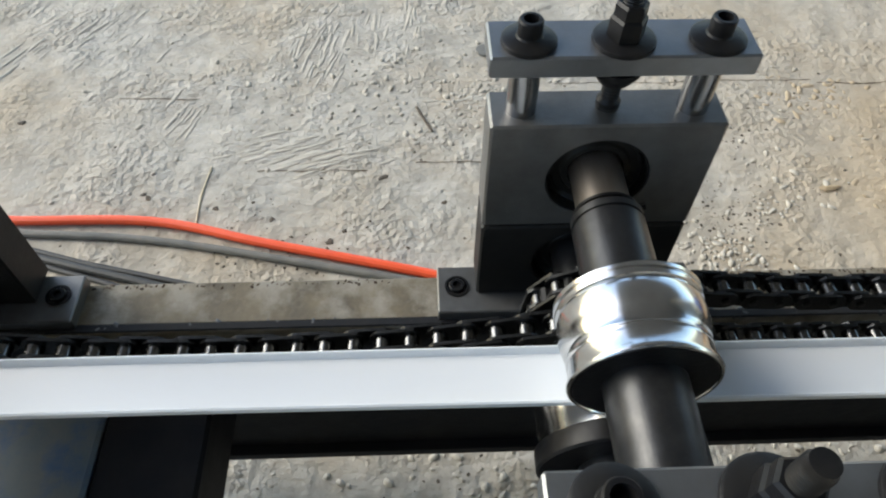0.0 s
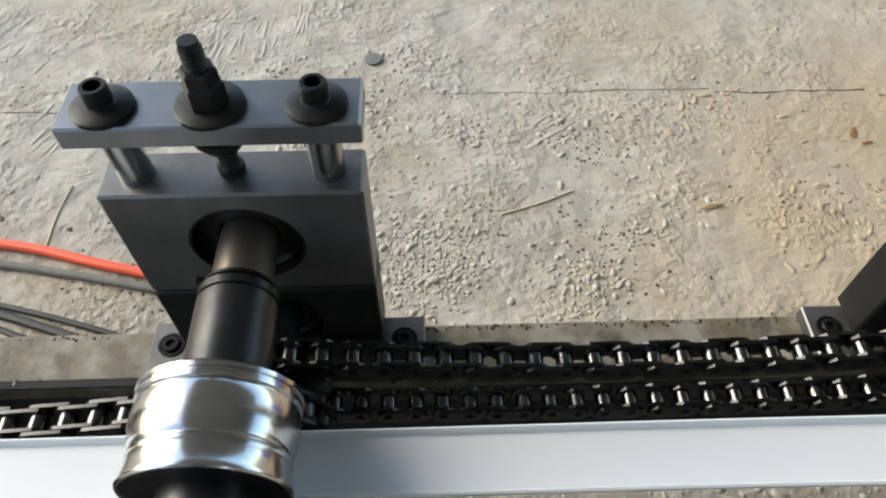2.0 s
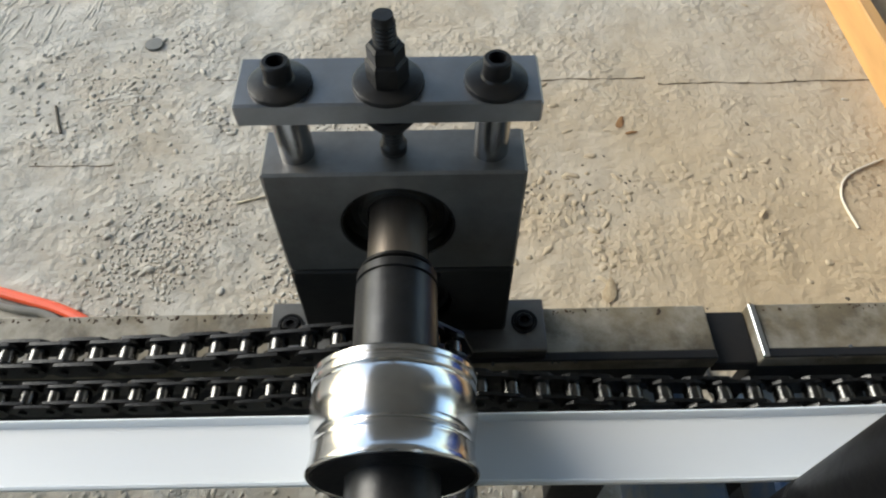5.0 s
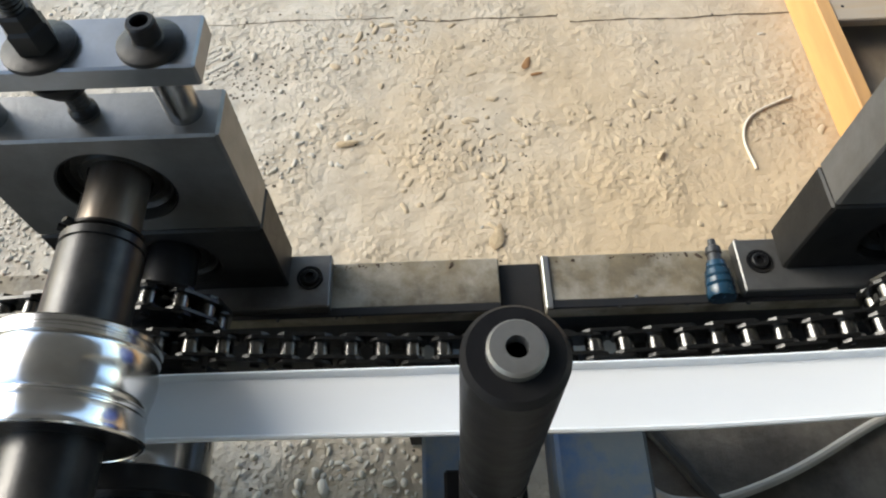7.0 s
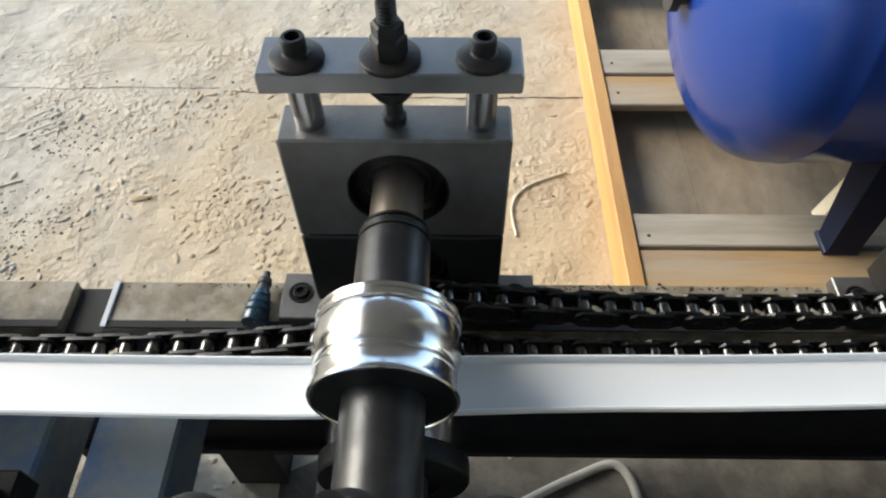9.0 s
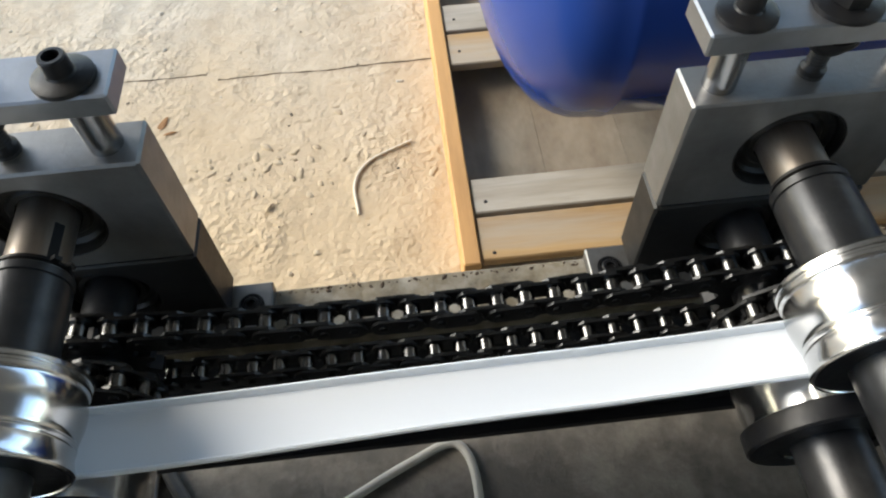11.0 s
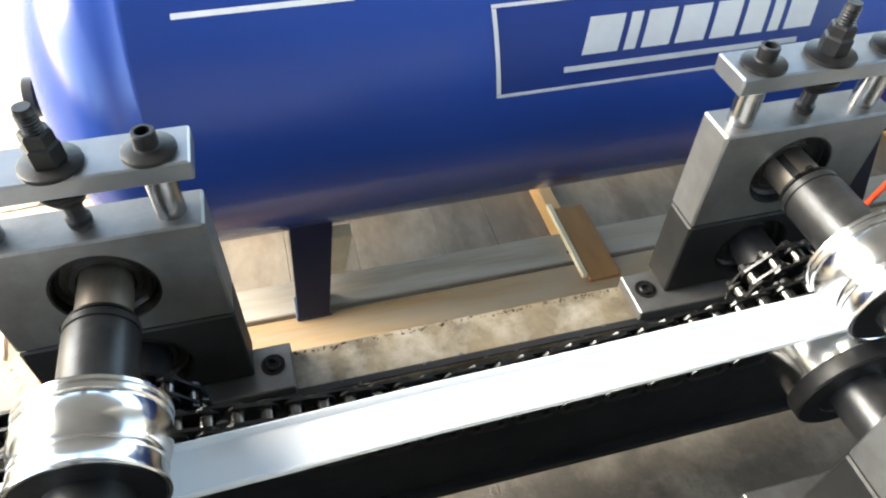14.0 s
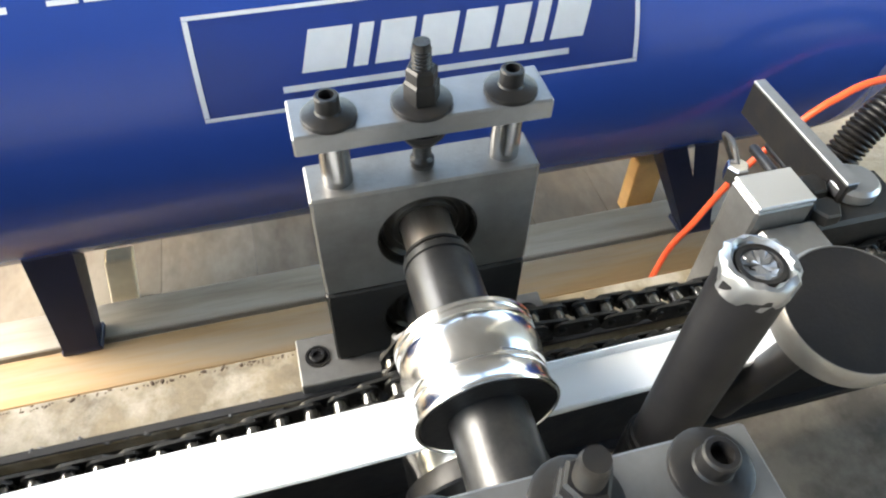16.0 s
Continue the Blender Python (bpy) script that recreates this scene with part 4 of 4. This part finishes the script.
part("body", lathe(bm_new(), [(0, 0), (0.0098, 0), (0.0106, 0.0015), (0.0106, 0.008), (0.0090, 0.0095), (0.0102, 0.011), (0.0102, 0.015), (0.0084, 0.0165), (0.0094, 0.018), (0.0090, 0.0225), (0.0070, 0.024), (0.0078, 0.0255), (0.0070, 0.030), (0, 0.030)], seg=24), "bottle", b, "ribbed teal body")
part("nozzle", lathe(bm_new(), [(0, 0.030), (0.0056, 0.030), (0.0050, 0.037), (0.0060, 0.038), (0.0056, 0.043), (0.0032, 0.045), (0.0028, 0.050), (0, 0.050)], seg=16), "black", b)


def wander(x0, x1, y, seed, wide):
    rnd = random.Random(seed)
    bm = bm_new()
    prev = None
    n = int((x1 - x0) / 0.012)
    off = 0.0
    for i in range(n + 1):
        off += rnd.uniform(-0.0018, 0.0018) - 0.08 * off
        w = wide * rnd.uniform(0.3, 1.0)
        xx = x0 + (x1 - x0) * i / n
        cur = [bm.verts.new((xx, y + off + s * w, 0.0)) for s in (-1, 1)]
        if prev:
            bm.faces.new((prev[0], cur[0], cur[1], prev[1]))
        prev = cur
    return bm


for x0, x1, y, seed, wide in ((-0.379, -0.198, 0.492, 11, 0.0016), (-0.646, -0.504, 0.678, 12, 0.0016), (-0.119, 0.015, 0.507, 13, 0.0016), (0.14, 0.62, 0.703, 1, 0.0013), (0.63, 0.90, 0.695, 7, 0.0024), (0.92, 1.30, 0.676, 2, 0.0022)):
    c = part("trim", wander(x0, x1, y, seed, wide), "crack", smooth=False)
    c.location = (0, 0, FLOOR + 0.0006)
    tagged(c, "thin dark crack in the concrete", "floor crack", kind="structure")

# ---- chips and gravel on the floor ----


def gravel(seed, spots, lo, hi, flat, mat, long=(0.8, 1.6), turn=None):
    """Low rounded lumps half sunk in the floor, thrown round each spot, none touching another."""
    rnd = random.Random(seed)
    verts, faces, taken = [], [], {}
    for cx, cy, sx, sy, count in spots:
        for _ in range(count):
            x, y = rnd.gauss(cx, sx), rnd.gauss(cy, sy)
            r = lo + (hi - lo) * rnd.random() ** 2
            cell = (int(x // 0.012), int(y // 0.012))
            if any((x - u) ** 2 + (y - v) ** 2 < (0.95 * (r + q)) ** 2 for i in (-1, 0, 1) for j in (-1, 0, 1) for u, v, q in taken.get((cell[0] + i, cell[1] + j), ())):
                continue
            taken.setdefault(cell, []).append((x, y, r))
            n, k, a0 = 8, len(verts), rnd.random() * 6
            lean = rnd.uniform(-0.3, 0.3)
            rr = [r * rnd.uniform(0.6, 1.2) for _ in range(n)]
            e = rnd.uniform(*long)
            a0 = a0 if turn is None else turn + rnd.uniform(-0.12, 0.12)
            ca, sa = math.cos(a0), math.sin(a0)
            h = r * flat * rnd.uniform(0.7, 1.3)
            for z, f in ((-0.3, 1.0), (0.45, 0.88), (0.85, 0.52)):
                for i in range(n):
                    a = 2 * math.pi * i / n
                    px, py = e * f * rr[i] * math.cos(a) + lean * r * max(z, 0) * 0.5, f * rr[i] * math.sin(a)
                    verts.append((x + ca * px - sa * py, y + sa * px + ca * py, FLOOR + z * h))
            verts.append((x, y, FLOOR + h))
            for i in range(n):
                j = (i + 1) % n
                for q in (0, n):
                    faces.append((k + q + i, k + q + j, k + q + n + j, k + q + n + i))
                faces.append((k + 2 * n + i, k + 2 * n + j, k + 3 * n))
    me = bpy.data.meshes.new("gravel")
    me.from_pydata(verts, [], faces)
    me.materials.append(M[mat])
    me.polygons.foreach_set("use_smooth", [True] * len(me.polygons))
    return me


PEBBLES = [(0.114, 0.336, 0.035, 0.057, 560), (0.074, 0.286, 0.024, 0.025, 200), (0.340, 0.294, 0.032, 0.034, 300), (0.340, 0.606, 0.019, 0.027, 110), (0.165, 0.606, 0.025, 0.018, 60), (-0.003, 0.668, 0.036, 0.021, 50), (0.436, 0.389, 0.020, 0.014, 40),
           (0.48, 0.47, 0.05, 0.04, 40), (0.70, 0.42, 0.045, 0.03, 60), (0.78, 0.40, 0.03, 0.03, 40), (0.77, 0.31, 0.008, 0.04, 40), (0.66, 0.36, 0.03, 0.05, 16), (1.02, 0.47, 0.05, 0.02, 45), (0.60, 0.66, 0.05, 0.03, 70), (0.74, 0.52, 0.07, 0.05, 25),
           (-0.3, 0.55, 0.3, 0.2, 70), (0.3, 0.8, 0.6, 0.3, 90), (1.05, 0.45, 0.12, 0.12, 40), (0.36, 0.0, 0.22, 0.09, 420), (0.62, -0.05, 0.07, 0.05, 300), (-0.2, -0.02, 0.3, 0.09, 300), (-0.05, 0.62, 0.10, 0.05, 160), (-0.25, 0.72, 0.15, 0.05, 160), (0.05, 0.75, 0.06, 0.05, 120)]
g = new("gravel", gravel(3, [p for p in PEBBLES if p[0] < 0.55 or p[1] < 0.2], 0.0020, 0.0062, 0.6, "stone", (0.9, 2.0)))
tagged(g, "loose concrete chips and grit on the floor", "gravel", kind="stuff")
g = new("dusty_gravel", gravel(5, [p for p in PEBBLES if p[0] >= 0.55 and p[1] >= 0.2], 0.0020, 0.0066, 0.38, "dusty_stone", (1.0, 2.6)))
tagged(g, "tan dust-covered crumbs on the floor", "gravel", kind="stuff")
# rust and grease crumbs on the bed's top flange
for seed, y, dy, count, lo, hi, flat, mat, label in ((51, 0.0220, 0.0010, 40, 0.0006, 0.0019, 0.4, "rust_crust", "dark rust crumbs along the flange edge"), (53, -0.0170, 0.0016, 60, 0.0010, 0.0028, 0.55, "grease_lump", "greasy black and grey crumbs along the flange")):
    spots = [(x, y, 0.045, dy, count) for x in (-0.35, -0.20, 0.15, 0.28, 0.41, 0.60, 0.89, 1.17, 1.30, 1.60, 1.72, 1.84)]
    g = new("flange_crumbs", gravel(seed, spots, lo, hi, flat, mat, (1.0, 2.4)))
    g.location = (0, 0, -0.0122 - FLOOR)
    tagged(g, label, "crumbs", kind="stuff")
# scattered grit; dense specks among the pebbles are painted as their shadows
g = new("dark_grit", gravel(8, [(0.1, 0.55, 0.5, 0.2, 90), (0.5, 0.65, 0.4, 0.2, 90), (1.0, 0.45, 0.15, 0.15, 12), (0.3, 0.0, 0.3, 0.1, 260), (0.15, 0.37, 0.06, 0.05, 260), (0.37, 0.37, 0.04, 0.05, 140), (0.39, 0.57, 0.04, 0.03, 110), (0.72, 0.42, 0.05, 0.03, 50), (-0.35, 0.32, 0.15, 0.05, 120)], 0.0010, 0.0034, 0.3, "speck"))
tagged(g, "dark grit on the floor, with shadow specks painted between pebbles", "grit", kind="stuff")


# shallow trowel ridges: the way they run, and where they lie
RIDGES = [(1.37, (-0.312, 0.812, 0.036, 0.049, 34)),
          (1.21, (-0.534, 0.636, 0.027, 0.022, 14)),
          (0.33, (-0.297, 0.535, 0.059, 0.025, 60)),
          (1.47, (-0.136, 0.887, 0.041, 0.052, 20)),
          (1.09, (-0.77, 0.858, 0.062, 0.06, 40)),
          (0.16, (-0.014, 0.664, 0.03, 0.014, 12)),
          (0.63, (0.325, 0.608, 0.019, 0.018, 14)),
          (1.22, (-0.299, 0.814, 0.035, 0.05, 20))]
for k, (way, spot) in enumerate(RIDGES):
    g = new("trowel_ridges", gravel(21 + k, [spot], 0.0028, 0.0050, 0.32, "stone", (5.0, 11.0), way))
    tagged(g, "shallow pale ridges left in the concrete", "ridges", kind="stuff")
g = new("dark_pits", gravel(40, [(-0.335, 0.387, 0.004, 0.003, 2), (-0.249, 0.343, 0.004, 0.003, 2), (-0.238, 0.363, 0.004, 0.003, 2), (-0.551, 0.441, 0.004, 0.003, 2), (-0.429, 0.411, 0.004, 0.003, 2), (-0.342, 0.385, 0.004, 0.003, 2), (-0.174, 0.474, 0.004, 0.003, 2), (-0.074, 0.421, 0.004, 0.003, 2), (-0.806, 0.623, 0.004, 0.003, 2)], 0.0050, 0.0075, 0.22, "speck"))
tagged(g, "dark chipped spots in the concrete", "chips", kind="stuff")


def scrap(name, pts, r, mat, label, category):
    return tagged(part(name, sweep(bm_new(), [(x, y, FLOOR + r * 0.8) for x, y in pts], r, 7, 4), mat), label, category)


scrap("stick", [(-0.116, 0.642), (-0.104, 0.612), (-0.089, 0.578)], 0.0022, "speck", "short dark stick lying on the floor", "stick")
scrap("straw", [(-0.454, 0.503), (-0.460, 0.440), (-0.458, 0.377)], 0.0014, "straw", "pale dry straw lying on the floor", "straw")
scrap("wood_splinter", [(0.224, 0.423), (0.285, 0.443), (0.342, 0.468)], 0.0018, "straw", "pale wood splinter lying among the gravel", "splinter")


def flake(name, x, y, a, b, turn, h, mat, label, category, seed):
    """A thin leaf-like chip with a raised middle."""
    rnd = random.Random(seed)
    bm = bm_new()
    n = 14
    top = bm.verts.new((0, 0, h))
    low = bm.verts.new((0, 0, 0))
    ring = []
    for i in range(n):
        t = 2 * math.pi * i / n
        k = rnd.uniform(0.85, 1.1)
        ring.append(bm.verts.new((a * k * math.cos(t), b * k * math.sin(t) * (1 - 0.35 * math.cos(t)), 0.35 * h + rnd.uniform(0, 0.3) * h)))
    for i in range(n):
        bm.faces.new((ring[i], ring[(i + 1) % n], top))
        bm.faces.new((ring[(i + 1) % n], ring[i], low))
    bmesh.ops.recalc_face_normals(bm, faces=bm.faces)
    ob = part(name, bm, mat)
    ob.location, ob.rotation_euler = (x, y, FLOOR), (0, 0, turn)
    return tagged(ob, label, category)


flake("stone_chip", 0.553, 0.430, 0.020, 0.006, 0.12, 0.006, "chip", "pale leaf-shaped stone chip on the floor", "stone chip", 1)
flake("stone_chip", 1.02, 0.385, 0.009, 0.005, 0.9, 0.006, "chip", "pale small stone chip on the floor", "stone chip", 2)
flake("rusty_scrap", 0.838, 0.585, 0.015, 0.006, 1.2, 0.003, "rust", "rusty brown scrap beside the floor crack", "scrap", 3)
flake("rusty_scrap", 0.852, 0.560, 0.012, 0.003, 0.2, 0.003, "rust", "rusty brown scrap beside the floor crack", "scrap", 4)
flake("straw_tuft", 0.768, 0.255, 0.022, 0.009, 1.3, 0.006, "chip", "tan tuft of dry fibre near the bed", "tuft", 5)


# ---- motion ----


def motions():
    times = [0.5 * i for i in range(33)]
    for k, s in enumerate(uppers):
        walk(s, [(t, pose(STATIONS[k], SHIFT[k], AXIS_UP, 0, -math.degrees(OMEGA * t) + 70 * k, 0)) for t in times])
    for k, s in enumerate(lowers):
        walk(s, [(t, pose(STATIONS[k], SHIFT[k], AXIS_LOW, 0, math.degrees(OMEGA * t) + 20 * k, 0)) for t in times])
    walk(strip, [(t, pose(0.0445 * OMEGA * t, 0, 0)) for t in (0.0, 16.0)])
    for c, span, sag, step, links in chains:
        for ob, s0 in links:
            rows = []
            for t in times:
                s = s0 + OMEGA * PITCH_R * t
                xa, za = chain_path(span, sag, s)
                xb, zb = chain_path(span, sag, s + step)
                rows.append((t, pose((xa + xb) / 2, 0, (za + zb) / 2, 0, -math.degrees(math.atan2(zb - za, xb - xa)), 0)))
            walk(ob, rows)


motions()
